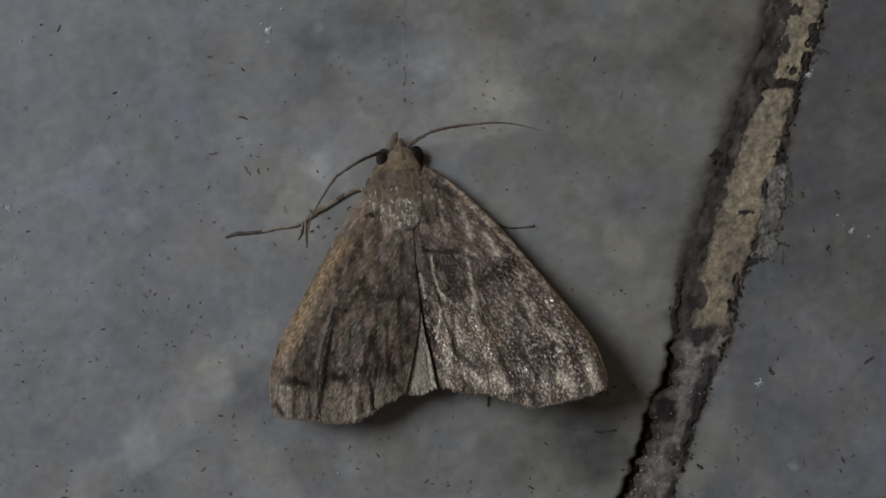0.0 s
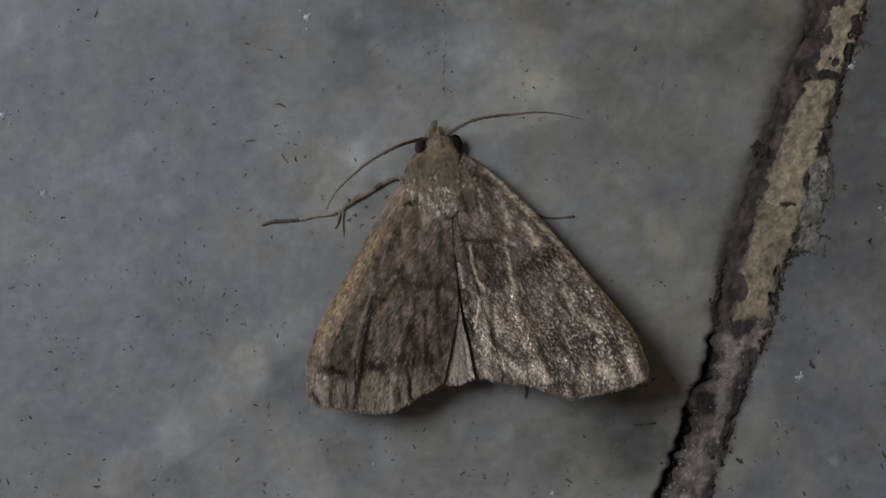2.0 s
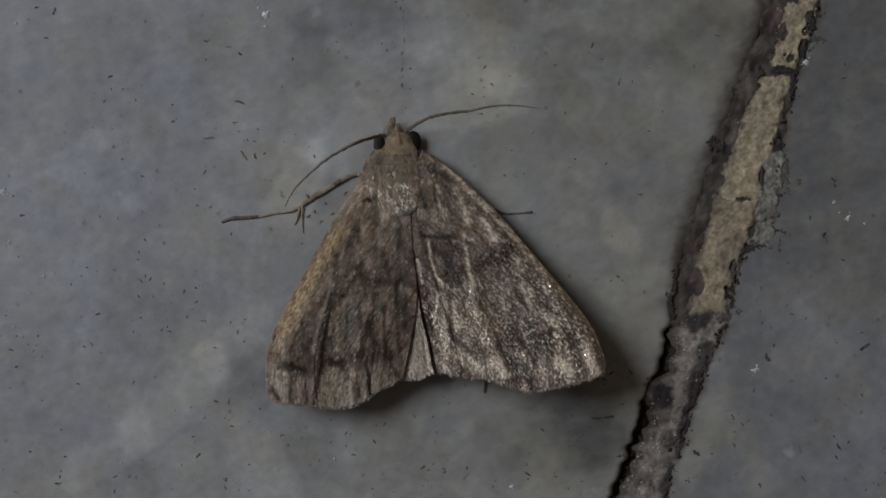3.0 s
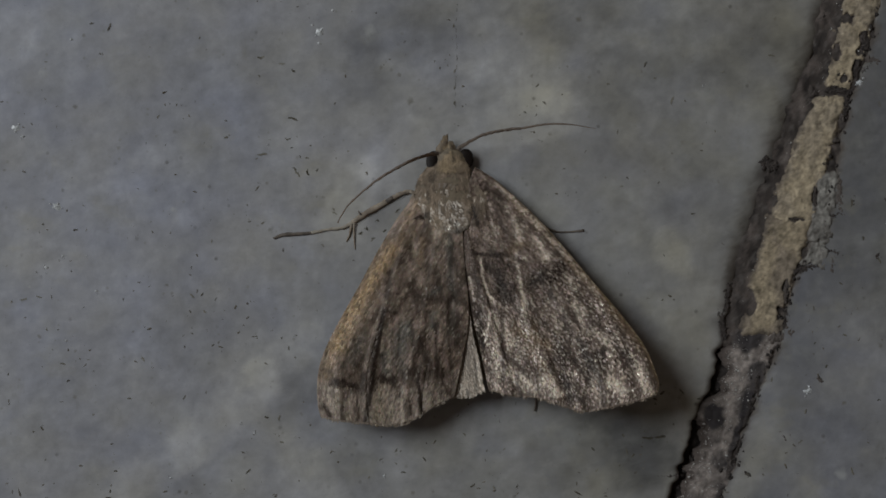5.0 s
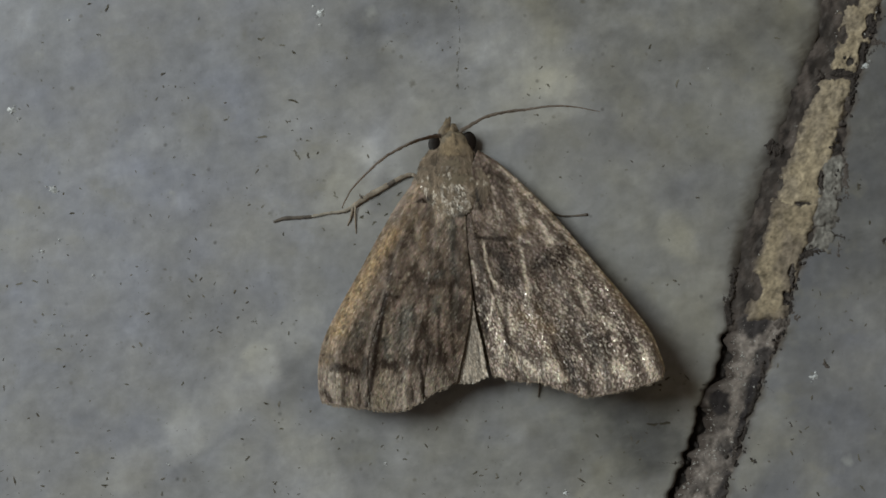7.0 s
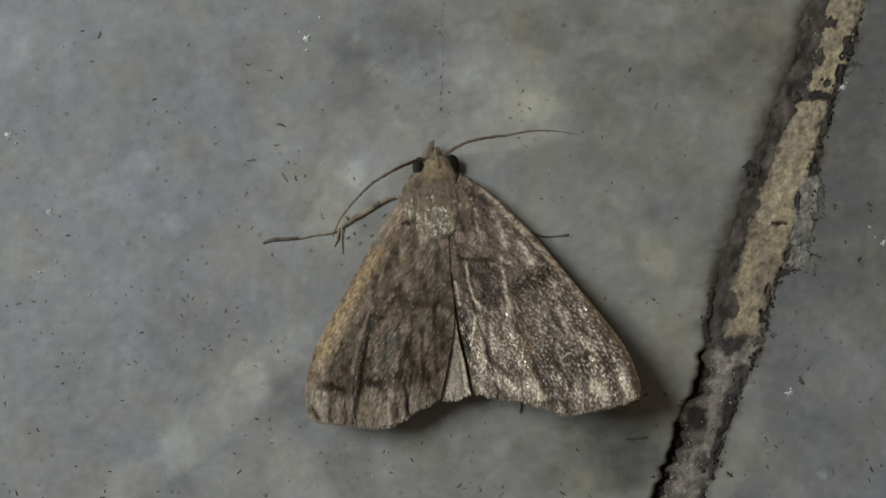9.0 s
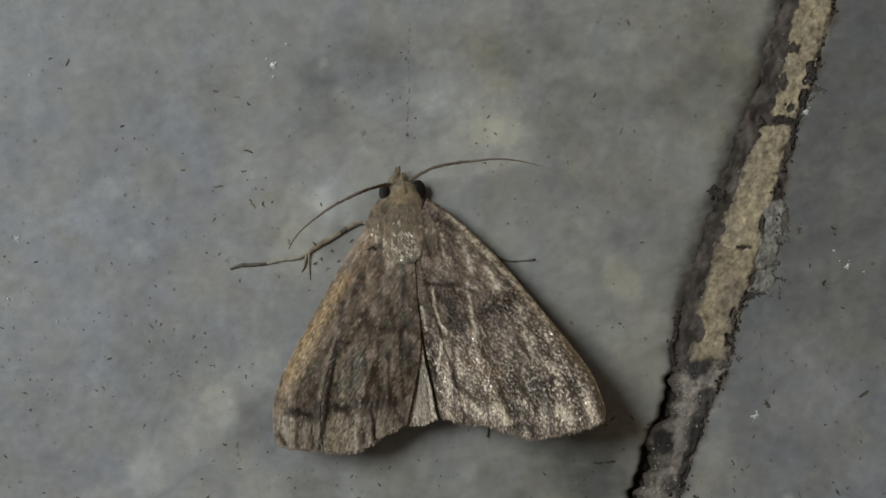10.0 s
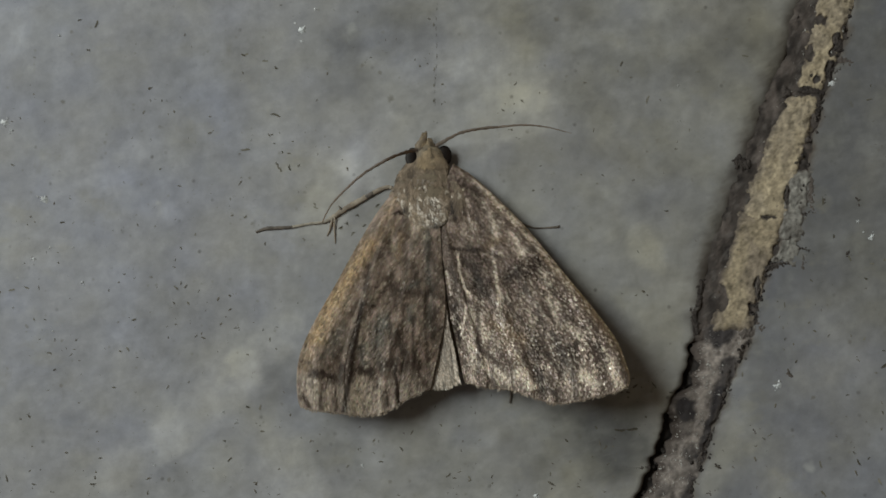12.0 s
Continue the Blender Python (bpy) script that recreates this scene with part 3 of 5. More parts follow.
for y0, y1, left, right, seed in ((2.9, 8.0, lambda y: 20.9 + 0.15 * (y - 5), lambda y: 22.6 + 0.16 * (y - 5), 83.0), (0.9, 3.4, lambda y: 19.7 + 0.45 * (y - 0.6), lambda y: 22.1 + 0.1 * (y - 2), 88.0)):
    v, f, t = filling(y0, y1, left, right, 0.03, seed, ((0.225, 0.213, 0.195), (0.145, 0.134, 0.122)), 1.3)
    part("lime_crust", v, f, MORTAR, floor, label="pale grey lime crust beside the mortar", tones=t)


# ---- the moth ----
ORIGIN = (-2.5, 0.0, 0.0)
moth = tagged(new("moth"), "brown triangular moth resting with spread wings on grey stone", "moth")
moth.location = tuple(c * MM for c in ORIGIN)


def placed(verts, root=None):
    """Places in the moth's own space; its fore part and its left wing lie lower on the stone. What grows from a root rises from it."""
    out = []
    for x, y, z in verts:
        drop = z * max(0.6 * step_up(-8, 6, y) + 0.12 * step_up(6.8, 8.2, y), 0.22 * step_up(-4, -9, x))
        if root:
            drop *= 1 - step_up(0.1, 2.8, math.hypot(x - root[0], y - root[1]))
        out.append((x + (x + 1.0) * drop / 86 - ORIGIN[0], y * (1 + drop / 86) - ORIGIN[1], z - drop - ORIGIN[2]))
    return out


def limb(name, verts, faces, mat, parent=None, **more):
    """A part of the moth, from places in the world."""
    return part(name, placed(verts), faces, mat, parent or moth, **more)


class Wing:
    """A wing sheet between its leading edge, inner edge, root and outer margin."""

    def __init__(self, lead, inner, margin, root, height):
        n = 160
        self.lead, self.inner, self.margin, self.root = (curve(p, n) for p in (lead, inner, margin, root))
        self.height = height

    def at(self, u, v):
        def pick(line, s):
            s = min(1.0, max(0.0, s)) * (len(line) - 1)
            i = min(int(s), len(line) - 2)
            return line[i] * (1 - s + i) + line[i + 1] * (s - i)

        a, b, c, d = self.lead, self.inner, self.root, self.margin
        p = (1 - u) * pick(a, v) + u * pick(b, v) + (1 - v) * pick(c, u) + v * pick(d, u)
        p = p - ((1 - u) * (1 - v) * c[0] + u * (1 - v) * c[-1] + (1 - u) * v * d[0] + u * v * d[-1])
        return Vector((p[0], p[1], self.height(u, v)))


def crease(u, at, width):
    """A sharp-edged fold: rises slowly, falls at once."""
    d = (u - at) / width
    return math.exp(-d * d * 4) if d > 0 else math.exp(-d * d * 40)


def left_height(u, v):
    ridge = 2.6 + 1.2 * v
    inner = 2.75 - 0.65 * v
    k = min(1, max(0, (u - 0.16) / 0.84))
    z = ridge + (inner - ridge) * k
    if u < 0.16:
        z -= 1.15 * ((0.16 - u) / 0.16) ** 1.8 * (0.5 + 0.5 * v)
    z += (0.24 * crease(u, 0.29 + 0.17 * (v - 0.55), 0.16) + 0.10 * crease(u, 0.60, 0.10) + 0.06 * crease(u, 0.80, 0.08)) * min(1, v * 1.6)
    z -= 0.13 * math.exp(-((u - 0.29 - 0.17 * (v - 0.55) - 0.006 * fbm(v * 14, 3, 0, 3)) / 0.008) ** 2) * min(1, max(0, (v - 0.5) / 0.1))
    z -= 0.12 * math.exp(-((u - 0.735 - 0.005 * fbm(v * 14, 7, 0, 3)) / 0.007) ** 2) * min(1, max(0, (v - 0.72) / 0.1))
    z += 0.018 * math.sin(u * 34 + 2 * v) * v + 0.10 * fbm(u * 5, v * 3, 1.0, 3)
    return z


def right_height(u, v):
    outer = 2.75 + 1.1 * v + 1.4 * v**4
    inner = 2.55 - 0.65 * v
    z = inner + (outer - inner) * (1 - u) ** 0.8
    if u < 0.08:
        z -= 0.5 * ((0.08 - u) / 0.08) ** 2
    z += (0.07 * crease(u, 0.30, 0.10) + 0.09 * crease(u, 0.58, 0.10) + 0.16 * crease(u, 0.86, 0.07)) * min(1, v * 1.6)
    z += 0.018 * math.sin(u * 30 + v) * v + 0.11 * fbm(u * 5, v * 3, 7.0, 3)
    return z


left_wing = Wing(
    [(-5.8, 7.4), (-6.6, 6.25), (-8.12, 4.2), (-9.6, 1.6), (-10.75, -0.6), (-12.15, -3.2), (-13.1, -5.3), (-13.42, -7.1), (-13.32, -8.8), (-13.1, -9.45)],
    [(-3.7, 5.2), (-3.45, 1.38), (-3.14, -1.34), (-3.19, -3.47), (-3.57, -5.61), (-4.05, -8.01)],
    [(-13.1, -9.45), (-11.1, -9.68), (-9.16, -9.86), (-7.99, -9.89), (-6.83, -9.57), (-5.67, -8.79), (-4.05, -8.01)],
    [(-5.8, 7.4), (-3.7, 5.2)], left_height)
right_wing = Wing(
    [(-2.76, 7.84), (-1.43, 7.02), (0.38, 5.45), (2.27, 3.61), (3.9, 1.74), (5.64, -0.32), (7.28, -2.27), (8.72, -4.25), (9.38, -5.87), (9.6, -6.88), (9.37, -7.49)],
    [(-3.8, 5.0), (-3.6, 1.7), (-3.02, -1.34), (-2.7, -3.08), (-2.2, -5.21), (-1.7, -7.5)],
    [(9.37, -7.49), (7.02, -8.23), (4.74, -8.73), (3.21, -8.4), (1.67, -7.93), (0.13, -7.88), (-1.7, -7.5)],
    [(-2.76, 7.84), (-3.8, 5.0)], right_height)

BROWN, GREYISH, OCHRE, UMBER, SILVER = (0.285, 0.194, 0.142), (0.275, 0.205, 0.172), (0.40, 0.262, 0.128), (0.078, 0.05, 0.036), (0.62, 0.52, 0.42)
TAN, COOL, RUST = (0.45, 0.372, 0.285), (0.20, 0.196, 0.172), (0.32, 0.215, 0.13)
# markings, and some painted light and shade, each a soft stroke: from x, y to x, y, half-width and weight
# the stroke at -10.4, -5.4 paints the shaded side left of the fold
LEFT_SHADES = [
    (-8.97, -1.95, -8.09, -2.24, 0.16, 0.70), (-7.88, -1.10, -6.63, -0.60, 0.36, 0.50), (-7.03, -0.21, -6.51, -2.37, 0.40, 0.50), (-6.61, -1.19, -3.65, -1.25, 0.36, 0.50),
    (-5.27, 0.61, -5.04, -0.96, 0.32, 0.35), (-8.43, 0.55, -8.67, -1.03, 0.24, 0.50), (-10.40, -5.40, -10.04, -7.36, 0.40, 0.45), (-6.55, -4.14, -5.53, -6.09, 0.55, 0.50),
    (-6.91, -6.12, -4.93, -6.47, 0.47, 0.50), (-9.19, -6.64, -8.27, -6.93, 0.36, 0.85), (-12.03, -6.86, -10.75, -7.30, 0.32, 0.75), (-3.83, -2.32, -3.86, -4.48, 0.32, 0.45),
]
# the fourth stroke is a wide painted shadow along the fold
LEFT_STREAKS = [
    (-4.92, -6.86, -4.03, -8.02, 0.20, 0.40), (-7.11, 3.54, -7.77, 1.36, 0.36, 0.35), (-6.12, 3.96, -5.94, 0.60, 0.24, 0.35), (-9.20, -4.20, -9.64, -7.36, 0.40, 0.50),
    (-4.25, 2.2, -3.65, -1.3, 0.55, 0.4), (-4.6, -1.5, -3.9, -3.5, 0.5, 0.3),
]
# the first three strokes paint the fold's shadow as a dark line
LEFT_LINES = [
    (-8.85, -2.22, -9.20, -4.20, 0.20, 0.80), (-9.20, -4.20, -9.64, -7.36, 0.20, 0.75), (-9.64, -7.36, -9.99, -9.56, 0.16, 0.85), (-6.51, -6.31, -6.39, -8.07, 0.12, 0.85),
    (-6.39, -8.07, -6.22, -9.09, 0.12, 0.95), (-5.39, -2.94, -5.20, -6.48, 0.12, 0.50), (-4.56, -1.35, -4.31, -6.07, 0.12, 0.45), (-12.86, -8.53, -12.45, -9.19, 0.16, 0.70),
    (-6.73, 4.34, -6.09, 4.31, 0.14, 0.85), (-7.84, -2.99, -7.93, -6.14, 0.10, 0.30), (-6.98, -2.58, -6.75, -6.12, 0.10, 0.35), (-6.00, -2.16, -6.07, -4.53, 0.10, 0.30),
    (-10.58, -8.16, -10.47, -9.42, 0.10, 0.45), (-11.53, -7.79, -11.58, -9.21, 0.10, 0.40), (-7.10, -8.09, -7.00, -9.19, 0.10, 0.50), (-4.86, -6.08, -4.98, -8.04, 0.10, 0.40),
]
# the first stroke paints the lit ridge beside the fold
LEFT_PALES = [
    (-8.90, -3.32, -9.07, -4.79, 0.18, 0.90), (-8.48, -2.80, -8.48, -6.55, 0.12, 0.40), (-9.22, -5.18, -9.42, -6.57, 0.16, 0.45), (-8.93, -7.50, -9.21, -9.31, 0.51, 0.65),
    (-11.93, -7.48, -11.91, -8.58, 0.16, 0.45), (-11.05, -8.17, -11.18, -9.35, 0.16, 0.50), (-8.44, -8.12, -8.22, -9.29, 0.24, 0.45), (-7.58, -8.10, -7.55, -9.20, 0.16, 0.35),
    (-5.88, -8.06, -5.59, -8.65, 0.20, 0.50), (-4.91, -7.26, -5.09, -8.05, 0.20, 0.35), (-7.42, -0.61, -8.37, -2.01, 0.16, 0.45), (-5.43, 4.76, -5.28, 3.38, 0.36, 0.50),
    (-4.93, 3.58, -4.63, 2.60, 0.20, 0.40), (-12.61, -7.42, -12.47, -8.40, 0.24, 0.25), (-7.10, 3.35, -6.67, 1.77, 0.20, 0.30),
]
LEFT_COOLS = [
    (-7.36, -3.18, -7.80, -4.76, 0.55, 0.55), (-8.90, -5.06, -8.64, -6.16, 0.36, 0.60), (-5.60, -2.35, -5.38, -3.73, 0.24, 0.45), (-4.44, 2.80, -4.26, -0.55, 0.32, 0.55),
    (-10.35, -4.02, -11.07, -5.42, 0.43, 0.40), (-4.24, -1.34, -4.28, -3.51, 0.36, 0.35), (-7.91, -5.35, -7.29, -6.52, 0.40, 0.35), (-5.24, -0.57, -5.63, -0.89, 0.28, 0.50),
]
LEFT_OCHRES = [
    (-8.46, 2.13, -10.56, -1.46, 0.51, 0.75), (-10.56, -1.46, -12.08, -4.65, 0.60, 0.80), (-12.08, -4.65, -12.78, -6.64, 0.5, 0.42), (-7.10, 3.35, -8.26, 1.74, 0.40, 0.40),
    (-6.75, 5.33, -7.51, 3.73, 0.32, 0.35), (-6.22, 2.97, -6.47, 1.38, 0.24, 0.30), (-11.52, -3.06, -12.45, -5.45, 0.32, 0.35),
]
RIGHT_SHADES = [
    (-1.13, 0.68, -0.70, -1.07, 0.55, 0.85), (-0.52, -0.48, -0.23, -1.26, 0.40, 0.50), (-1.92, 1.26, -1.31, 0.29, 0.40, 0.50), (1.43, 0.15, 2.98, 0.76, 0.59, 0.85),
    (2.39, 1.34, 3.19, -0.02, 0.36, 0.45), (-2.56, -2.28, -2.29, -4.04, 0.32, 0.80), (-2.50, 0.85, -2.34, -1.49, 0.32, 0.50), (1.44, -0.64, 1.29, -2.79, 0.55, 0.30),
    (2.87, -3.74, 3.72, -7.81, 0.40, 0.65), (4.63, -4.29, 5.06, -6.23, 0.43, 0.70), (5.62, -4.85, 5.83, -5.82, 0.36, 0.65), (7.37, -4.70, 7.97, -5.58, 0.43, 0.65),
    (6.37, -3.16, 6.77, -3.85, 0.24, 0.45), (3.43, -2.55, 3.85, -3.91, 0.28, 0.50), (2.70, -5.11, 2.51, -5.89, 0.20, 0.50), (0.76, 4.84, 1.36, 4.26, 0.20, 0.50),
]
# the third stroke paints the deep shadow between thorax and wing
RIGHT_LINES = [
    (-2.72, 1.87, -0.76, 1.83, 0.12, 0.85), (-0.76, 1.83, 0.66, 1.39, 0.12, 0.55), (-2.66, 5.17, -2.52, 3.88, 0.16, 0.90), (-2.20, 5.38, -1.90, 4.20, 0.12, 0.55),
    (4.10, -7.61, 4.70, -8.26, 0.16, 0.60), (2.15, 3.49, 2.55, 3.11, 0.16, 0.45), (-1.00, 4.22, -0.78, 3.36, 0.16, 0.35), (0.10, -6.33, 0.60, -7.88, 0.10, 0.45),
    (1.54, -5.91, 1.69, -7.78, 0.10, 0.40), (5.65, -6.61, 5.91, -8.16, 0.12, 0.45), (-0.86, -2.84, -0.67, -6.74, 0.10, 0.50), (7.40, -6.57, 7.69, -7.73, 0.12, 0.40),
    (-1.23, 6.18, -0.83, 5.60, 0.16, 0.50),
]
RIGHT_PALES = [
    (-2.40, 1.84, -2.09, -0.12, 0.10, 0.80), (-2.09, -0.12, -1.40, -1.48, 0.12, 0.80), (0.03, 1.88, 0.29, 0.32, 0.12, 0.70), (0.29, 0.32, 0.65, -2.22, 0.16, 0.80),
    (0.55, -0.97, 0.64, -1.71, 0.24, 0.80), (-0.63, 1.60, 0.70, 1.66, 0.12, 0.60), (-1.66, -2.07, -1.90, -4.11, 0.09, 0.80), (-1.31, -2.26, -1.13, -7.22, 0.32, 0.52),
    (-0.67, -2.83, -0.17, -4.38, 0.32, 0.65), (-0.61, -6.15, 1.36, -7.16, 0.51, 0.60), (1.94, -6.68, 2.93, -7.52, 0.36, 0.80), (0.16, -5.35, 0.73, -4.37, 0.24, 0.40),
    (-3.08, 0.26, -2.77, -1.31, 0.10, 0.70), (-2.63, -2.87, -2.17, -2.39, 0.10, 0.50), (0.69, -2.22, 0.91, -3.58, 0.20, 0.50),
]
# glints on the wing and along its edge, painted as silver colour
RIGHT_GLINTS = [
    (4.00, -1.49, 4.60, -2.14, 0.24, 0.80), (4.21, -2.15, 4.89, -3.42, 0.20, 0.70), (5.40, -3.41, 6.38, -4.06, 0.32, 0.65), (5.25, -6.22, 5.67, -7.77, 0.24, 0.45),
    (6.35, -6.59, 7.14, -7.20, 0.40, 0.80), (8.16, -5.58, 8.57, -6.62, 0.40, 0.70), (8.77, -7.01, 9.36, -7.31, 0.28, 0.60), (-0.21, 4.23, 0.40, 2.99, 0.32, 0.70),
    (1.38, 3.01, 2.23, 1.61, 0.32, 0.70), (-0.82, 5.40, -0.02, 4.43, 0.20, 0.50), (3.50, 0.46, 3.98, -0.47, 0.24, 0.55), (2.81, -0.42, 3.42, -1.97, 0.24, 0.40),
    (-1.96, 3.42, -1.35, 2.45, 0.32, 0.35), (3.29, -5.88, 3.69, -6.26, 0.20, 0.40), (2.64, -2.18, 3.07, -4.32, 0.20, 0.40),
]
RIGHT_EDGE_GLINTS = [(-1.3, 6.6, 0.3, 5.2, 0.2, 0.65), (0.5, 4.9, 2.1, 3.5, 0.2, 0.75), (2.3, 3.2, 3.8, 1.6, 0.18, 0.6), (4.2, 0.9, 5.6, -0.8, 0.18, 0.5), (-2.2, 5.9, -1.6, 5.0, 0.18, 0.5), (-1.7, 4.4, -1.2, 3.3, 0.18, 0.5)]
RIGHT_TANS = [
    (0.12, -3.40, 2.49, -4.33, 0.47, 0.50), (1.29, -2.79, 1.13, -4.75, 0.40, 0.40), (5.54, -0.36, 8.53, -4.21, 0.32, 0.60), (3.56, 1.56, 5.55, -0.56, 0.24, 0.55),
    (0.41, 2.67, -0.36, 1.88, 0.36, 0.35), (1.73, -5.52, 2.53, -6.67, 0.40, 0.40), (8.53, -4.21, 9.46, -6.33, 0.24, 0.45), (-0.43, 5.61, 2.75, 2.72, 0.24, 0.35),
]


def blend(a, b, k):
    return tuple(p + (q - p) * k for p, q in zip(a, b))


def smooth(a, b, x):
    k = min(1.0, max(0.0, (x - a) / (b - a)))
    return k * k * (3 - 2 * k)


def touched(p, strokes, warp, fray=0.0):
    """The weight of the strokes at p, with ragged edges."""
    out, x, y = 0.0, p.x + warp, p.y + 1.4 * warp
    for stroke in strokes:
        reach = 2.6 * stroke[4]
        if min(stroke[0], stroke[2]) - reach < x < max(stroke[0], stroke[2]) + reach and min(stroke[1], stroke[3]) - reach < y < max(stroke[1], stroke[3]) + reach:
            d = max(0.0, away(x, y, stroke) + fray)
            out = max(out, stroke[5] * math.exp(-0.9 * d * d))
    return out


def wing_tone(p, u, v, left):
    # places along and across the wing, in millimetres
    across, along = u * (2.2 + 10.5 * v), v * 14.0
    mid = fbm(p.x * 1.6, p.y * 0.9, 23, 4)
    fine = fbm(across * (6.5 if left else 6.2), along * (3.6 if left else 8.5), 31 if left else 35, 3)
    streak = fbm(across * 2.2, along * 0.28, 11 if left else 17, 3)
    warp, fray = 0.16 * fbm(p.x * 1.8, p.y * 1.8, 51, 3), 0.5 * fine + 0.5 * mid + 0.1
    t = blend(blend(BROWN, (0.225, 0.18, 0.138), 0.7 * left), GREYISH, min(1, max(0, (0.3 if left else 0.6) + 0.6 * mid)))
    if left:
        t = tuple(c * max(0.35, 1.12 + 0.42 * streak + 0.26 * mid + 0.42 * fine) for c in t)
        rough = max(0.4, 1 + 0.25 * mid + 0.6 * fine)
        t = blend(t, tuple(c * rough for c in COOL), min(0.9, 1.5 * touched(p, LEFT_COOLS, warp, fray)))
        t = blend(t, tuple(c * rough for c in OCHRE), min(0.92, touched(p, LEFT_OCHRES, warp, 0.8 * fray - 0.15) * (1.05 + 0.6 * fine)))
        # a paler border outside a wavy line
        line = v - (0.835 + 0.012 * math.sin(u * 30) + 0.03 * mid)
        t = blend(t, tuple(c * rough for c in (0.33, 0.272, 0.225)), 0.6 * smooth(0.0, 0.03, line))
        t = blend(t, UMBER, 0.3 * math.exp(-((line + 0.02) / 0.02) ** 2))
        shade = touched(p, LEFT_SHADES + LEFT_STREAKS, warp, fray)
        t = blend(t, UMBER, min(0.92, 1.5 * shade * (1 + 0.5 * fine)))
        pale = touched(p, LEFT_PALES, 0.6 * warp, 0.5 * fray)
        t = blend(t, tuple(c * rough for c in TAN), min(0.92, 1.4 * pale * (1 + 0.5 * fine)))
        t = blend(t, UMBER, min(0.96, 1.35 * touched(p, LEFT_LINES, 0.5 * warp)))
        speck = smooth(0.28, 0.6, fine) * (1 - shade)
        t = blend(t, TAN, 0.35 * speck)
        shine = 0.08 + 0.35 * speck + 0.3 * pale
    else:
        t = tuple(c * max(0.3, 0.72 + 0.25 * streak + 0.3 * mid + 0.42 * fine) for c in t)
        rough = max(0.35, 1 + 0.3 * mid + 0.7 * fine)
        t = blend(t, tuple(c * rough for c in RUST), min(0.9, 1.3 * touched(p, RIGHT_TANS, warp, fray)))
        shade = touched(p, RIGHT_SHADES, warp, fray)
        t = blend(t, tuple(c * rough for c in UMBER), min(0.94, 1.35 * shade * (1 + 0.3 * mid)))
        lit = max(touched(p, RIGHT_PALES, 0.6 * warp, 0.6 * fray), touched(p, RIGHT_GLINTS + RIGHT_EDGE_GLINTS, warp, fray))
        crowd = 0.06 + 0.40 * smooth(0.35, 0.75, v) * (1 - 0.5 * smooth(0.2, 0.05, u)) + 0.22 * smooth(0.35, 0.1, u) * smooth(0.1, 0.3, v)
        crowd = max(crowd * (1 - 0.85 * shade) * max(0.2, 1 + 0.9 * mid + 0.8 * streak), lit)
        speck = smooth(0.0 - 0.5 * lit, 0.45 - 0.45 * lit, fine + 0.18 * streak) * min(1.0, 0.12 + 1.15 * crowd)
        # glints brighten the colour itself, besides the gloss
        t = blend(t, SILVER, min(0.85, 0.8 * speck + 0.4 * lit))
        t = blend(t, UMBER, min(0.96, 1.3 * touched(p, RIGHT_LINES, 0.5 * warp)))
        t = blend(t, (0.38, 0.29, 0.16), 0.5 * smooth(0.02, 0.006, u))
        shine = 0.06 + 0.7 * speck
    k = (0.67 if left else 0.66) * (sum(t) / 0.48) ** 0.6
    return (*(min(0.85, c * k) for c in t), min(1, shine))


def wing_sheet(w, tint, rows=110, cols=170):
    """A closed thin sheet, with its colours."""
    up, low, tones = [], [], []
    for i in range(rows):
        for j in range(cols):
            p = w.at(j / (cols - 1), i / (rows - 1))
            up.append((p.x, p.y, p.z))
            low.append((p.x, p.y, p.z - 0.07))
            tones.append(tint(p, j / (cols - 1), i / (rows - 1)))
    top = grid_faces(rows, cols)
    n = rows * cols
    faces = [q[::-1] for q in top] + [tuple(k + n for k in q) for q in top]
    rim = [j for j in range(cols)] + [i * cols + cols - 1 for i in range(1, rows)] + [(rows - 1) * cols + j for j in range(cols - 2, -1, -1)] + [i * cols for i in range(rows - 2, 0, -1)]
    for a, b in zip(rim, rim[1:] + rim[:1]):
        faces.append((a, b, b + n, a + n))
    return up + low, faces, tones * 2


def plate(rng, p, way, normal, length, width, lift, twist):
    """One scale: a small rounded plate, rooted at p."""
    side = way.cross(normal).normalized()
    tilt = Matrix.Rotation(rng.gauss(0, twist), 3, way) @ Matrix.Rotation(lift + rng.gauss(0, twist * 0.7), 3, side)
    way, side = tilt @ way, (tilt @ side)
    pts = [p - side * width * 0.28, p + way * length * 0.6 - side * width * 0.5, p + way * length - side * width * 0.22, p + way * length + side * width * 0.22, p + way * length * 0.6 + side * width * 0.5, p + side * width * 0.28]
    return [tuple(q) for q in pts]


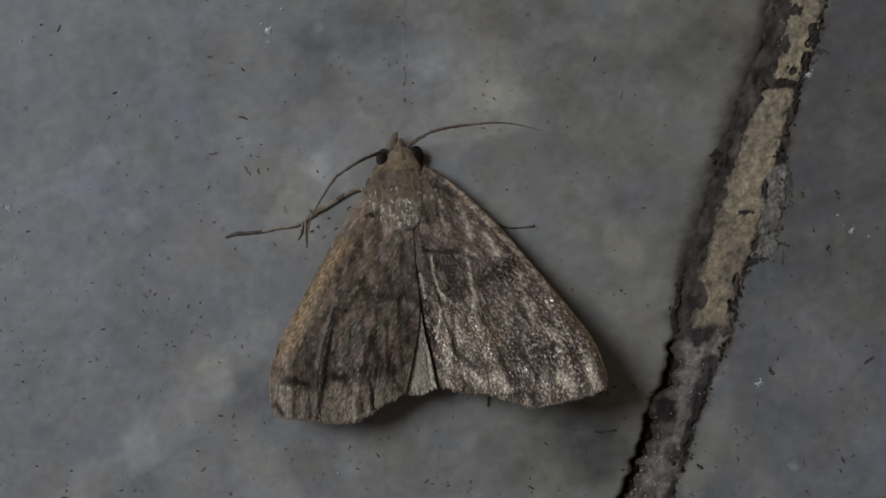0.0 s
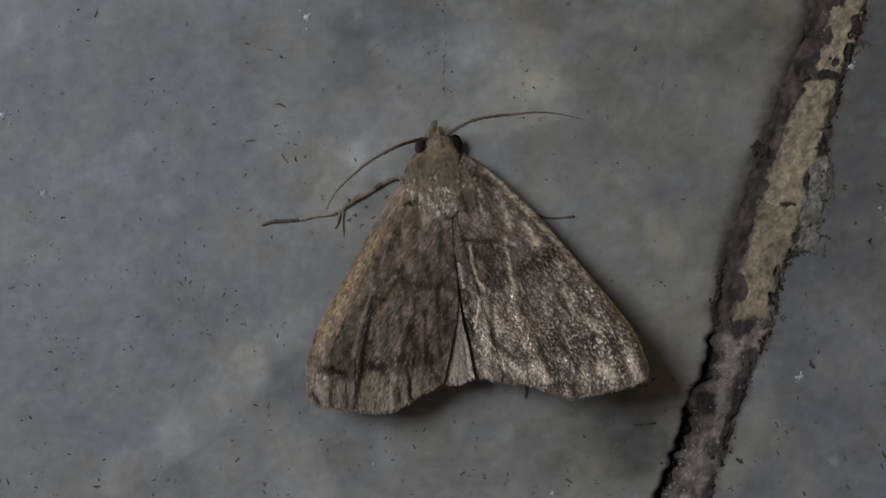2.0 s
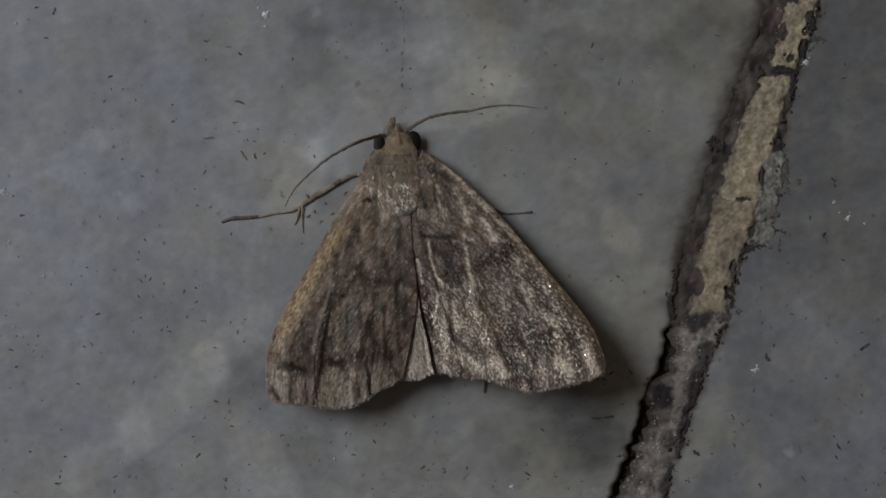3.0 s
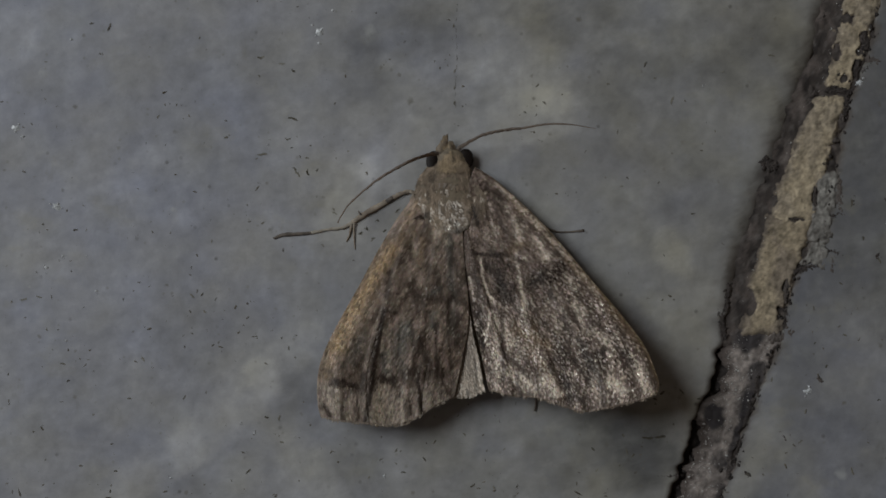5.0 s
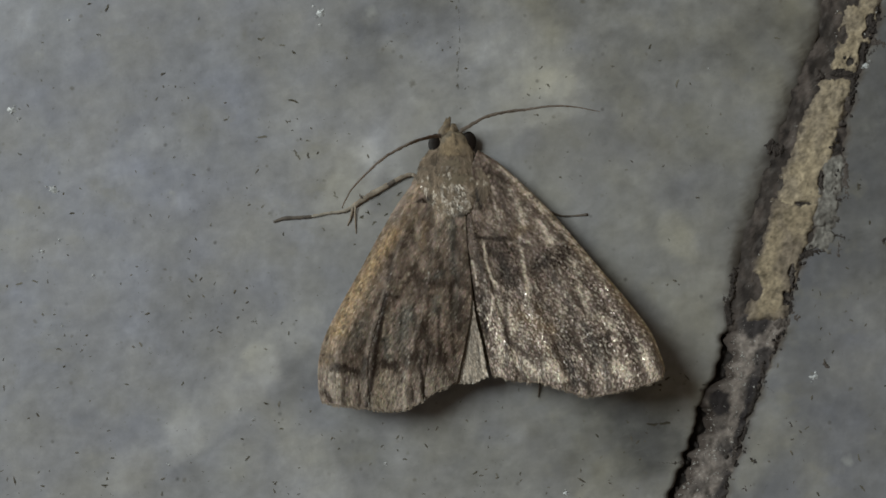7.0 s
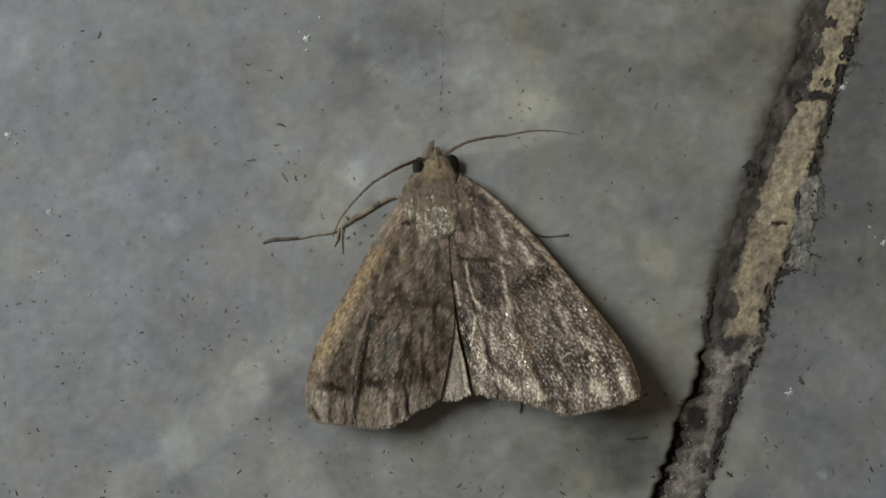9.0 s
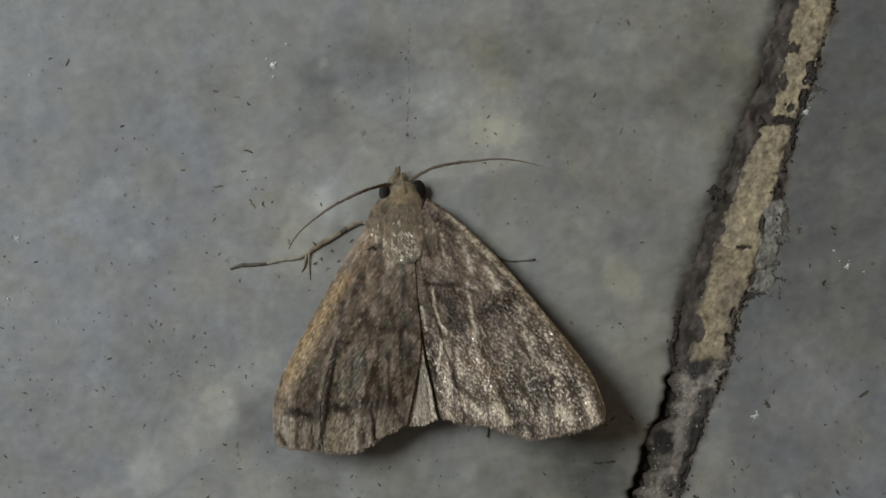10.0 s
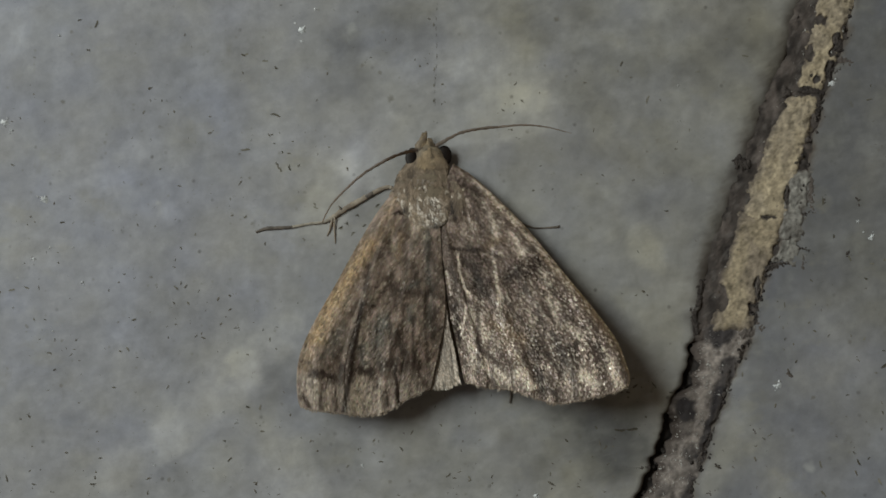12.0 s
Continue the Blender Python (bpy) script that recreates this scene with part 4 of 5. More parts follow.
def scales_on(w, left, seed, pitch=0.06, row=0.09):
    rng = random.Random(seed)
    verts, faces, tones = [], [], []
    rows = int(13.5 / row)
    for i in range(rows + 1):
        v = i / rows
        a, b = w.at(0, v), w.at(1, v)
        count = max(6, int((a - b).length / pitch))
        for j in range(count):
            u, vv = min(0.995, max(0.008, (j + rng.random()) / count)), min(0.982, max(0, v + rng.gauss(0, 0.0032)))
            p = w.at(u, vv)
            du, dv = w.at(min(1, u + 0.02), vv) - w.at(max(0, u - 0.02), vv), w.at(u, min(1, vv + 0.02)) - w.at(u, max(0, vv - 0.02))
            way, normal = dv.normalized(), dv.cross(du)
            normal = normal.normalized() if normal.z > 0 else -normal.normalized()
            way = (way + 0.15 * rng.gauss(0, 1) * du.normalized()).normalized()
            t = wing_tone(p, u, vv, left)
            # painted glints: single scales get a brighter, faintly coloured tone and more gloss
            spark = rng.random() < (0.10 if left else 0.24) * t[3]
            k = 1.3 if spark else 0.97
            t = (*(min(0.85, c * k * rng.uniform(0.9, 1.1)) for c in t[:3]), min(1.0, t[3] + 0.12 * spark))
            n = len(verts)
            verts += plate(rng, p + normal * 0.015, way, normal, rng.uniform(0.12, 0.19), rng.uniform(0.048, 0.082) * (1.15 if spark else 1.0), rng.uniform(0.0, 0.08), 0.11 + 0.17 * t[3])
            faces.append(tuple(range(n, n + 6)))
            tones += [t] * 6
    return verts, faces, tones


def fringe_on(w, left, seed):
    """Fine hairs of uneven length standing out from the outer margin."""
    rng = random.Random(seed)
    verts, faces, tones = [], [], []
    for i in range(620):
        u = rng.random()
        p = w.at(u, 0.992)
        way = (w.at(u, 1.0) - w.at(u, 0.96)).normalized()
        way = (way + Vector((rng.gauss(0, 0.2), rng.gauss(0, 0.1), rng.gauss(-0.1, 0.1)))).normalized()
        n = len(verts)
        long = 0.9 if fbm(u * 14, seed, 0, 3) > 0 else 0.55
        verts += plate(rng, p, way, Vector((0, 0, 1)), long * rng.uniform(0.14, 0.34), rng.uniform(0.02, 0.05), 0.0, 0.3)
        faces.append(tuple(range(n, n + 6)))
        k = rng.uniform(0.5, 1.1)
        tones += [(*(c * k for c in blend(wing_tone(w.at(u, 0.97), u, 0.97, left)[:3], TAN, 0.5)), 0.3)] * 6
    return verts, faces, tones


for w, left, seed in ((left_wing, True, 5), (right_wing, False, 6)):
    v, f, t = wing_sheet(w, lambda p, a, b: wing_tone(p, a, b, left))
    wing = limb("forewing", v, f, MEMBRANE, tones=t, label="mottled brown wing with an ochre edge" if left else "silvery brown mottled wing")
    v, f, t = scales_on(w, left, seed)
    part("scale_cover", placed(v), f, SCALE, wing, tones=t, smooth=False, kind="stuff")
    v, f, t = fringe_on(w, left, seed + 40)
    part("fringe", placed(v), f, SCALE, wing, tones=t, smooth=False, kind="stuff", label="pale hair fringe along the outer margin")

# the hind wing shows as a pale strip in the gap
hind = Wing([(-3.6, 0.0), (-3.8, -3.5), (-4.6, -8.0)], [(-3.25, 0.0), (-2.95, -3.1), (-2.45, -5.2), (-1.98, -7.5)], [(-4.6, -8.0), (-3.0, -7.95), (-1.98, -7.5)], [(-3.6, 0.0), (-3.25, 0.0)],
            lambda u, v: 1.9 + 0.35 * u - 0.15 * v + 0.05 * math.sin(u * 12))
v, f, t = wing_sheet(hind, lambda p, a, b: (*blend(GREYISH, SILVER, b), 0.5), 40, 14)
hind_ob = limb("hindwing", v, f, MEMBRANE, tones=t, label="pale silvery hind wing in the gap")
rng = random.Random(9)
v, f, t = [], [], []
for i in range(3200):
    u, s = rng.random(), rng.random() ** 0.7
    p = hind.at(u, s)
    n = len(v)
    v += plate(rng, p + Vector((0, 0, 0.02)), Vector((0.25, -1, 0)).normalized(), Vector((0, 0, 1)), rng.uniform(0.14, 0.24), 0.08, 0.05, 0.16)
    f.append(tuple(range(n, n + 6)))
    k = rng.uniform(0.45, 1.2) * max(0.3, 0.85 + 0.6 * fbm(u * 8, s * 4, 91, 3) + 0.4 * fbm(u * 22, s * 16, 95, 2)) * (0.75 + 0.3 * u)
    t += [(*(c * k for c in blend(GREYISH, (0.60, 0.51, 0.42), min(1, 0.2 + 0.9 * s))), 0.5)] * 6
part("scale_cover", placed(v), f, SCALE, hind_ob, tones=t, smooth=False, kind="stuff")


def loft(line, halfs, heights, mid, sides=20):
    """A body along a line of x, y with half-widths, half-heights and middle heights."""
    verts = []
    n = len(line)
    for i in range(n):
        p = Vector((*line[i], mid[i]))
        a, b = line[max(i - 1, 0)], line[min(i + 1, n - 1)]
        way = Vector((b[0] - a[0], b[1] - a[1], 0)).normalized()
        side = Vector((way.y, -way.x, 0))
        for k in range(sides):
            c = 2 * math.pi * k / sides
            verts.append(tuple(p + side * (halfs[i] * math.cos(c)) + Vector((0, 0, heights[i] * math.sin(c)))))
    faces = grid_faces(n, sides, True) + [tuple(range(sides))[::-1], tuple(range((n - 1) * sides, n * sides))]
    return verts, faces


def body(name, line, halfs, heights, mid, label="", count=30, mat=None):
    ln = curve(line, count)
    s = np.linspace(0, 1, count)
    at = np.linspace(0, 1, len(halfs))

    def ease(values):
        return curve([(a, b) for a, b in zip(at, values)], count * 4)

    h, z, m = (np.interp(s, ease(q)[:, 0], ease(q)[:, 1]) for q in (halfs, heights, mid))
    h, z = np.maximum(h, 0.03), np.maximum(z, 0.03)
    v, f = loft([tuple(p) for p in ln], h, z, m)
    return limb(name, v, f, mat or SKIN, label=label), (ln, h, z, m)


def fur_on(ob, shape, seed, count, length, width, tone_at, shine_at, lift=0.08, twist=0.22, back=True):
    rng = random.Random(seed)
    ln, h, z, m = shape
    v, f, t = [], [], []
    n = len(ln)
    for _ in range(count):
        i = rng.random() * (n - 2)
        k = int(i)
        g = i - k
        c = ln[k] * (1 - g) + ln[k + 1] * g
        way = Vector((*(ln[k + 1] - ln[k]), 0)).normalized()
        side = Vector((way.y, -way.x, 0))
        a = rng.uniform(-0.15, math.pi + 0.15)
        hh, zz, mm = (q[k] * (1 - g) + q[k + 1] * g for q in (h, z, m))
        p = Vector((c[0], c[1], mm)) + side * hh * math.cos(a) + Vector((0, 0, zz * math.sin(a)))
        p += Vector((0, 0, 0.16 * fbm(p.x * 1.1, p.y * 1.1, 61, 3) * math.sin(max(0.0, min(math.pi, a)))))
        normal = (side * (math.cos(a) / hh) + Vector((0, 0, math.sin(a) / zz))).normalized()
        d = way if back else -way
        d = (d - normal * d.dot(normal) + 0.25 * rng.gauss(0, 1) * side).normalized()
        o = len(v)
        v += plate(rng, p, d, normal, length * rng.uniform(0.6, 1.2), width * rng.uniform(0.7, 1.3), lift, twist + 0.3 * max(0.0, shine_at(p) - 0.15))
        f.append(tuple(range(o, o + 6)))
        k = rng.uniform(0.8, 1.2)
        t += [(*(q * k for q in tone_at(p)), shine_at(p))] * 6
    part("fur", placed(v), f, FUR, ob, tones=t, smooth=False, kind="stuff")


thorax, shape = body("thorax", [(-4.35, 8.1), (-4.6, 7.1), (-4.8, 6.1), (-4.65, 5.2), (-4.15, 4.3), (-3.6, 3.5)],
                     [1.3, 1.72, 2.02, 1.95, 1.4, 0.25], [0.85, 0.9, 0.85, 0.74, 0.52, 0.12], [2.2, 2.2, 2.25, 2.36, 2.5, 2.6], "brown furry thorax")
# tufts over the wing roots, and painted glints and groove shade of the fur
THORAX_GLINTS = [(-4.0, 5.2, -3.8, 4.6, 0.3, 0.9), (-4.2, 4.3, -3.6, 3.5, 0.22, 0.9), (-4.9, 5.6, -4.7, 5.2, 0.25, 0.35), (-5.0, 3.9, -4.6, 3.5, 0.2, 0.4), (-5.2, 4.9, -4.9, 4.3, 0.22, 0.5), (-4.4, 4.4, -4.1, 3.8, 0.25, 0.6), (-4.7, 6.6, -4.3, 6.1, 0.3, 0.25)]
THORAX_GROOVE_SHADE = [(-2.85, 5.3, -2.75, 4.0, 0.26, 1.0), (-2.75, 4.0, -3.4, 3.7, 0.16, 0.9), (-5.4, 5.3, -5.0, 4.7, 0.1, 0.4), (-6.3, 4.6, -5.7, 4.4, 0.11, 0.7), (-5.8, 7.0, -6.8, 5.9, 0.14, 0.25)]
THORAX_TANS = [(-6.2, 7.0, -6.9, 5.4, 0.5, 0.5), (-5.3, 6.0, -4.9, 5.3, 0.4, 0.55), (-5.6, 4.9, -5.2, 3.8, 0.5, 0.7), (-4.2, 6.2, -3.3, 5.4, 0.5, 0.3)]


def thorax_spark(p):
    """Sparse small glints, painted pale into the tufts and made glossier."""
    return smooth(0.42, 0.6, fbm(p.x * 3.6, p.y * 3.0, 81, 3)) * smooth(7.2, 5.6, p.y)


def thorax_tone(p):
    soft, fine = fbm(p.x * 1.3, p.y * 1.0, 3, 3), fbm(p.x * 5.0, p.y * 2.0, 5, 3)
    t = tuple(c * max(0.3, 1 + 0.6 * soft + 0.8 * fine) for c in (0.172, 0.13, 0.095))
    t = blend(t, tuple(c * max(0.4, 1 + 0.5 * fine) for c in (0.275, 0.205, 0.142)), touched(p, THORAX_TANS, 0.15 * soft))
    t = blend(t, (0.03, 0.022, 0.018), touched(p, THORAX_GROOVE_SHADE, 0.1 * soft))
    # glints of the fur, put in as pale colour
    t = blend(t, (0.6, 0.52, 0.43), 0.75 * thorax_spark(p))
    return blend(t, (0.78, 0.71, 0.63), min(0.95, 1.25 * touched(p, THORAX_GLINTS, 0.15 * soft)) * smooth(0.0, 0.25, fbm(p.x * 8, p.y * 6, 71, 2)))


def thorax_shine(p):
    return min(1.0, 0.12 + 0.6 * touched(p, THORAX_GLINTS, 0.0) + 0.6 * thorax_spark(p))


fur_on(thorax, shape, 21, 17000, 0.30, 0.075, thorax_tone, thorax_shine, 0.012, 0.10)
for line, halfs, mid in (([(-6.0, 6.5), (-5.9, 5.6), (-5.6, 4.6), (-5.2, 3.7)], [0.3, 0.62, 0.6, 0.12], [2.4, 2.5, 2.5, 2.5]),
                         ([(-2.75, 7.0), (-2.45, 6.0), (-2.35, 5.0), (-2.45, 4.1)], [0.3, 0.5, 0.5, 0.12], [2.45, 2.5, 2.5, 2.45])):
    tegula, shape = body("tegula", line, halfs, [0.18, 0.28, 0.26, 0.1], mid, "tuft of long brown scales over the wing root", 20)
    fur_on(tegula, shape, 27, 3200, 0.5, 0.06, thorax_tone, thorax_shine, 0.03, 0.12)
head, shape = body("head", [(-4.72, 9.2), (-4.6, 8.75), (-4.45, 8.2), (-4.4, 7.5)], [0.36, 0.84, 1.12, 1.42], [0.45, 0.86, 0.98, 0.9], [2.5, 2.44, 2.34, 2.22], "ochre-brown head", 16)
HEAD_GROOVES = [(-4.35, 9.0, -4.2, 8.3, 0.1, 0.75), (-4.0, 9.3, -3.75, 8.4, 0.12, 0.8), (-4.9, 8.1, -3.9, 7.9, 0.1, 0.3)]


def head_tone(p):
    t = blend((0.345, 0.258, 0.16), (0.195, 0.146, 0.103), min(1, max(0, 0.35 + 0.8 * fbm(p.x * 2, p.y * 2, 1, 3) + 0.4 * smooth(-4.5, -3.6, p.x))))
    return blend(t, (0.04, 0.03, 0.02), touched(p, HEAD_GROOVES, 0.06 * fbm(p.x * 2, p.y * 2, 7, 2)))


fur_on(head, shape, 22, 4200, 0.34, 0.05, head_tone, lambda p: 0.15, 0.02, 0.1)
for x0, x1, x2 in ((-4.98, -4.80, -4.66), (-4.36, -4.42, -4.50)):
    v, f = tube([(x0, 8.4, 2.5), (x0 - 0.04, 9.1, 2.75), (x1, 9.5 if x0 < -4.6 else 9.3, 2.95), (x2, 10.0 if x0 < -4.6 else 9.55, 3.05)], [0.50, 0.42, 0.24, 0.05], 18, 10, 0.2)
    palp = limb("palp", v, f, PALP, label="pointed ochre-brown snout palp")
    v, f, t = [], [], []
    rng = random.Random(24)
    for _ in range(700):
        k, a = rng.random(), rng.uniform(0, math.pi)
        c = Vector((x0 + (x1 - x0) * k, 8.5 + (1.3 if x0 < -4.6 else 0.9) * k, 2.52 + 0.48 * k))
        out = Vector((math.cos(a), 0, math.sin(a)))
        n = len(v)
        v += plate(rng, c + out * (0.48 - 0.34 * k), Vector((0.0, 1, 0.25)).normalized(), out, 0.3 - 0.15 * k, 0.045, 0.0, 0.08)
        f.append(tuple(range(n, n + 6)))
        q = rng.uniform(0.35, 1.05)
        t += [(*(b * q for b in head_tone(c + out * 0.3)), 0.15)] * 6
    part("fur", placed(v), f, FUR, palp, tones=t, smooth=False, kind="stuff")


def ball(c, r, squash=(1, 1, 1), rings=16, sides=24):
    verts = []
    for i in range(rings + 1):
        a = math.pi * i / rings
        for k in range(sides):
            b = 2 * math.pi * k / sides
            verts.append((c[0] + r * squash[0] * math.sin(a) * math.cos(b), c[1] + r * squash[1] * math.sin(a) * math.sin(b), c[2] + r * squash[2] * math.cos(a)))
    return verts, grid_faces(rings + 1, sides, True)


for c in ((-5.6, 8.2, 2.3), (-3.4, 8.4, 2.1)):
    v, f = ball(c, 0.72, (0.75, 1.0, 0.9))
    limb("eye", v, f, EYE, label="black bulging eye")
body("abdomen", [(-3.6, 4.6), (-3.1, 1.0), (-2.5, -3.0), (-2.0, -6.9)], [1.2, 1.3, 1.0, 0.25], [0.9, 0.9, 0.7, 0.25], [1.3, 1.15, 1.05, 1.0], "brown tapering abdomen")

# legs
v, f = tube([(-6.75, 4.9, 0.6), (-7.1, 5.3, 0.52), (-7.22, 5.65, 0.46), (-7.05, 6.05, 0.42), (-7.3, 6.26, 0.38)], [0.15, 0.15, 0.14, 0.13, 0.13], 16, 10, 0.15)
leg = limb("foreleg", v, f, LEGM, label="pale brown outstretched foreleg")
v, f = tube([(-7.2, 6.22, 0.38), (-7.5, 6.26, 0.36), (-8.1, 6.03, 0.32), (-8.75, 5.67, 0.28), (-9.54, 5.21, 0.26), (-10.32, 4.75, 0.24), (-11.45, 3.98, 0.22)], [0.12, 0.15, 0.17, 0.19, 0.20, 0.20, 0.15], 36, 10, 0.35, 0.7)
tibia = limb("tibia", v, f, LEGM, leg)
v, f = tube([(-8.5, 5.81, 0.31), (-8.8, 5.65, 0.29), (-9.15, 5.44, 0.28)], [0.14, 0.2, 0.14], 12, 10, 0.5, 0.7)
part("band", placed(v), f, DARKLEG, tibia, label="dark brown band of scales")
v, f = tube([(-11.35, 4.05, 0.22), (-12.0, 3.68, 0.2), (-13.18, 3.5, 0.16), (-14.3, 3.26, 0.15)], [0.14, 0.11, 0.095, 0.11], 30, 8, 0.35, 0.7)
limb("tarsus", v, f, PALELEG, leg, label="pale translucent lower leg")
v, f = tube([(-14.2, 3.27, 0.16), (-15.02, 3.18, 0.16), (-16.2, 3.1, 0.15), (-16.98, 2.84, 0.13)], [0.10, 0.125, 0.135, 0.08], 30, 8, 0.3, 0.6)
limb("foot", v, f, DARKLEG, leg, label="dark brown foot")
v, f = tube([(-11.25, 4.0, 0.35), (-11.28, 3.3, 0.22), (-11.2, 2.1, 0.06)], [0.07, 0.055, 0.03], 14, 6, 0.3)
limb("spur", v, f, LEGM, leg)
v, f = tube([(-11.45, 3.85, 0.3), (-11.58, 3.2, 0.2), (-11.82, 2.65, 0.08)], [0.09, 0.08, 0.03], 12, 6, 0.3)
limb("spur", v, f, LEGM, leg)
v, f = tube([(-10.76, 4.54, 0.34), (-10.9, 4.7, 0.34), (-11.0, 4.85, 0.3)], [0.08, 0.06, 0.03], 10, 6, 0.3)
limb("spur", v, f, DARKLEG, leg)
v, f = tube([(0.6, 4.1, 1.2), (2.3, 3.72, 0.45), (3.2, 3.5, 0.15), (4.2, 3.55, 0.1), (4.95, 3.63, 0.1)], [0.2, 0.17, 0.07, 0.06, 0.10], 26, 8, 0.3)
limb("midleg", v, f, DARKLEG, label="dark brown thin leg")
v, f = tube([(1.2, -5.0, 0.9), (1.6, -7.6, 0.3), (1.66, -8.4, 0.12), (1.6, -9.1, 0.08)], [0.16, 0.12, 0.1, 0.06], 20, 8, 0.3)
limb("hindleg", v, f, DARKLEG, label="dark tip of a hind leg")
v, f = tube([(-5.6, -4.0, 1.0), (-6.2, -7.0, 0.3), (-6.3, -8.6, 0.08)], [0.16, 0.12, 0.06], 20, 8, 0.3)
limb("hindleg", v, f, DARKLEG)


# antennae: an inner half turning at the head and an outer half turning at its end
def antenna(inner, outer, taper, base_label):
    a = inner[0]
    v, f = tube(inner, [0.115, 0.11, 0.09], 60, 8, 0.5)
    ob = part("antenna", placed(v, a), f, HORN, moth, placed([a], a)[0], base_label)
    b = inner[-1]
    v, f = tube(outer, taper, 60, 8, 0.5)
    root, end = placed([a, b], a)
    v = [(p - end[0], q - end[1], r - end[2]) for p, q, r in placed(v, a)]
    tip = part("antenna_tip", v, f, HORN_TIP, ob)
    tip.location = tuple((p - q) * MM for p, q in zip(end, root))
    return ob, tip


LEFT_FEELER = antenna([(-4.95, 8.72, 2.7), (-5.5, 8.72, 2.9), (-6.6, 8.47, 3.0), (-7.73, 8.05, 3.0), (-9.0, 7.45, 2.8)], [(-9.0, 7.45, 2.8), (-10.05, 6.8, 2.5), (-11.55, 5.65, 2.0), (-12.25, 4.8, 1.7), (-12.55, 4.3, 1.5)], [0.09, 0.07, 0.035], "thin dark brown thread-like antenna")
RIGHT_FEELER = antenna([(-4.1, 8.9, 2.65), (-3.7, 9.2, 2.8), (-2.31, 9.93, 3.1), (-0.9, 10.25, 3.3), (0.3, 10.38, 3.4)], [(0.3, 10.38, 3.4), (2.0, 10.5, 3.5), (3.6, 10.35, 3.5), (5.4, 9.9, 3.4)], [0.085, 0.055, 0.015], "thin dark brown thread-like antenna")

# ---- dirt on the stone ----
# flakes: x, y, length and turn in degrees
FLAKES_A = [
    (-29.0, 17.8, 0.64, 70), (-30.3, 18.1, 0.40, 20), (-29.6, 15.9, 0.32, 0), (-33.5, 15.3, 0.24, 0), (-27.3, 14.5, 0.28, 0), (-16.6, 15.3, 0.56, 0), (-15.8, 14.8, 0.48, -40), (-18.2, 14.4, 0.36, -60),
    (-15.8, 11.4, 0.80, -15), (-26.8, 11.3, 0.72, 90), (-17.9, 8.8, 0.88, 5), (-18.3, 8.5, 0.24, 40), (-15.8, 9.3, 0.24, 0), (-15.5, 7.6, 0.64, -60), (-14.7, 7.6, 0.40, 90), (-14.0, 7.7, 0.28, 45),
    (-14.7, 8.6, 0.32, 0), (-15.2, 8.7, 0.32, -60), (-11.8, 9.1, 0.24, 0), (-30.6, 5.1, 0.48, -60), (-18.9, 5.2, 0.28, -60), (-16.3, 2.0, 0.36, 90), (-12.7, 4.7, 0.56, -30),
]
FLAKES_B = [
    (-22.8, 0.7, 0.32, 60), (-22.7, -1.3, 0.56, -40), (-24.6, -2.4, 0.36, -35), (-25.3, -2.0, 0.20, 0), (-22.8, -2.4, 0.40, -50), (-26.5, -0.4, 0.28, 0), (-24.4, -1.6, 0.28, 80), (-32.2, -3.8, 0.28, 0),
    (-18.2, -4.1, 0.56, 10), (-18.8, -5.1, 0.32, 90), (-15.8, -4.9, 0.52, 95), (-15.3, -4.0, 0.20, 0), (-26.1, -5.8, 0.48, -60), (-30.0, -5.9, 0.24, 0), (-29.6, -6.7, 0.20, 0), (-27.0, -8.6, 0.40, 0),
    (-23.1, -8.5, 0.40, 60), (-21.6, -8.1, 0.32, 80), (-17.3, -9.8, 0.40, -20), (-16.4, -9.8, 0.48, 80), (-10.3, -10.8, 0.48, -70), (-18.5, -13.6, 0.56, 45), (-18.8, -15.0, 0.64, 75), (-20.0, -14.8, 0.36, 0),
]
FLAKES_C = [
    (11.1, 12.9, 0.72, 75), (18.1, 16.2, 0.68, -15), (14.7, 15.0, 0.32, 0), (7.6, 6.8, 0.28, 20), (8.0, 7.4, 0.28, -30), (10.2, 4.1, 0.52, -60), (10.6, 2.0, 0.40, -50), (9.9, 14.5, 0.28, 0),
    (6.6, 14.1, 0.32, 0), (13.2, 9.4, 0.32, 0), (26.3, 5.8, 0.60, 90), (23.8, 5.8, 0.76, 90), (27.1, 14.2, 0.32, 90), (25.7, 1.8, 0.72, -55), (3.5, 8.0, 0.24, 0), (11.9, -7.6, 0.60, -50),
    (13.1, -8.1, 0.40, 0), (12.4, -9.6, 0.40, 0), (9.5, -10.9, 0.88, 0), (13.2, -4.8, 0.48, 90), (-28.4, -15.6, 0.56, 0), (-21.9, -14.9, 0.28, 0), (-27.9, -13.7, 0.44, 10), (-31.3, -16.2, 0.40, 0),
]
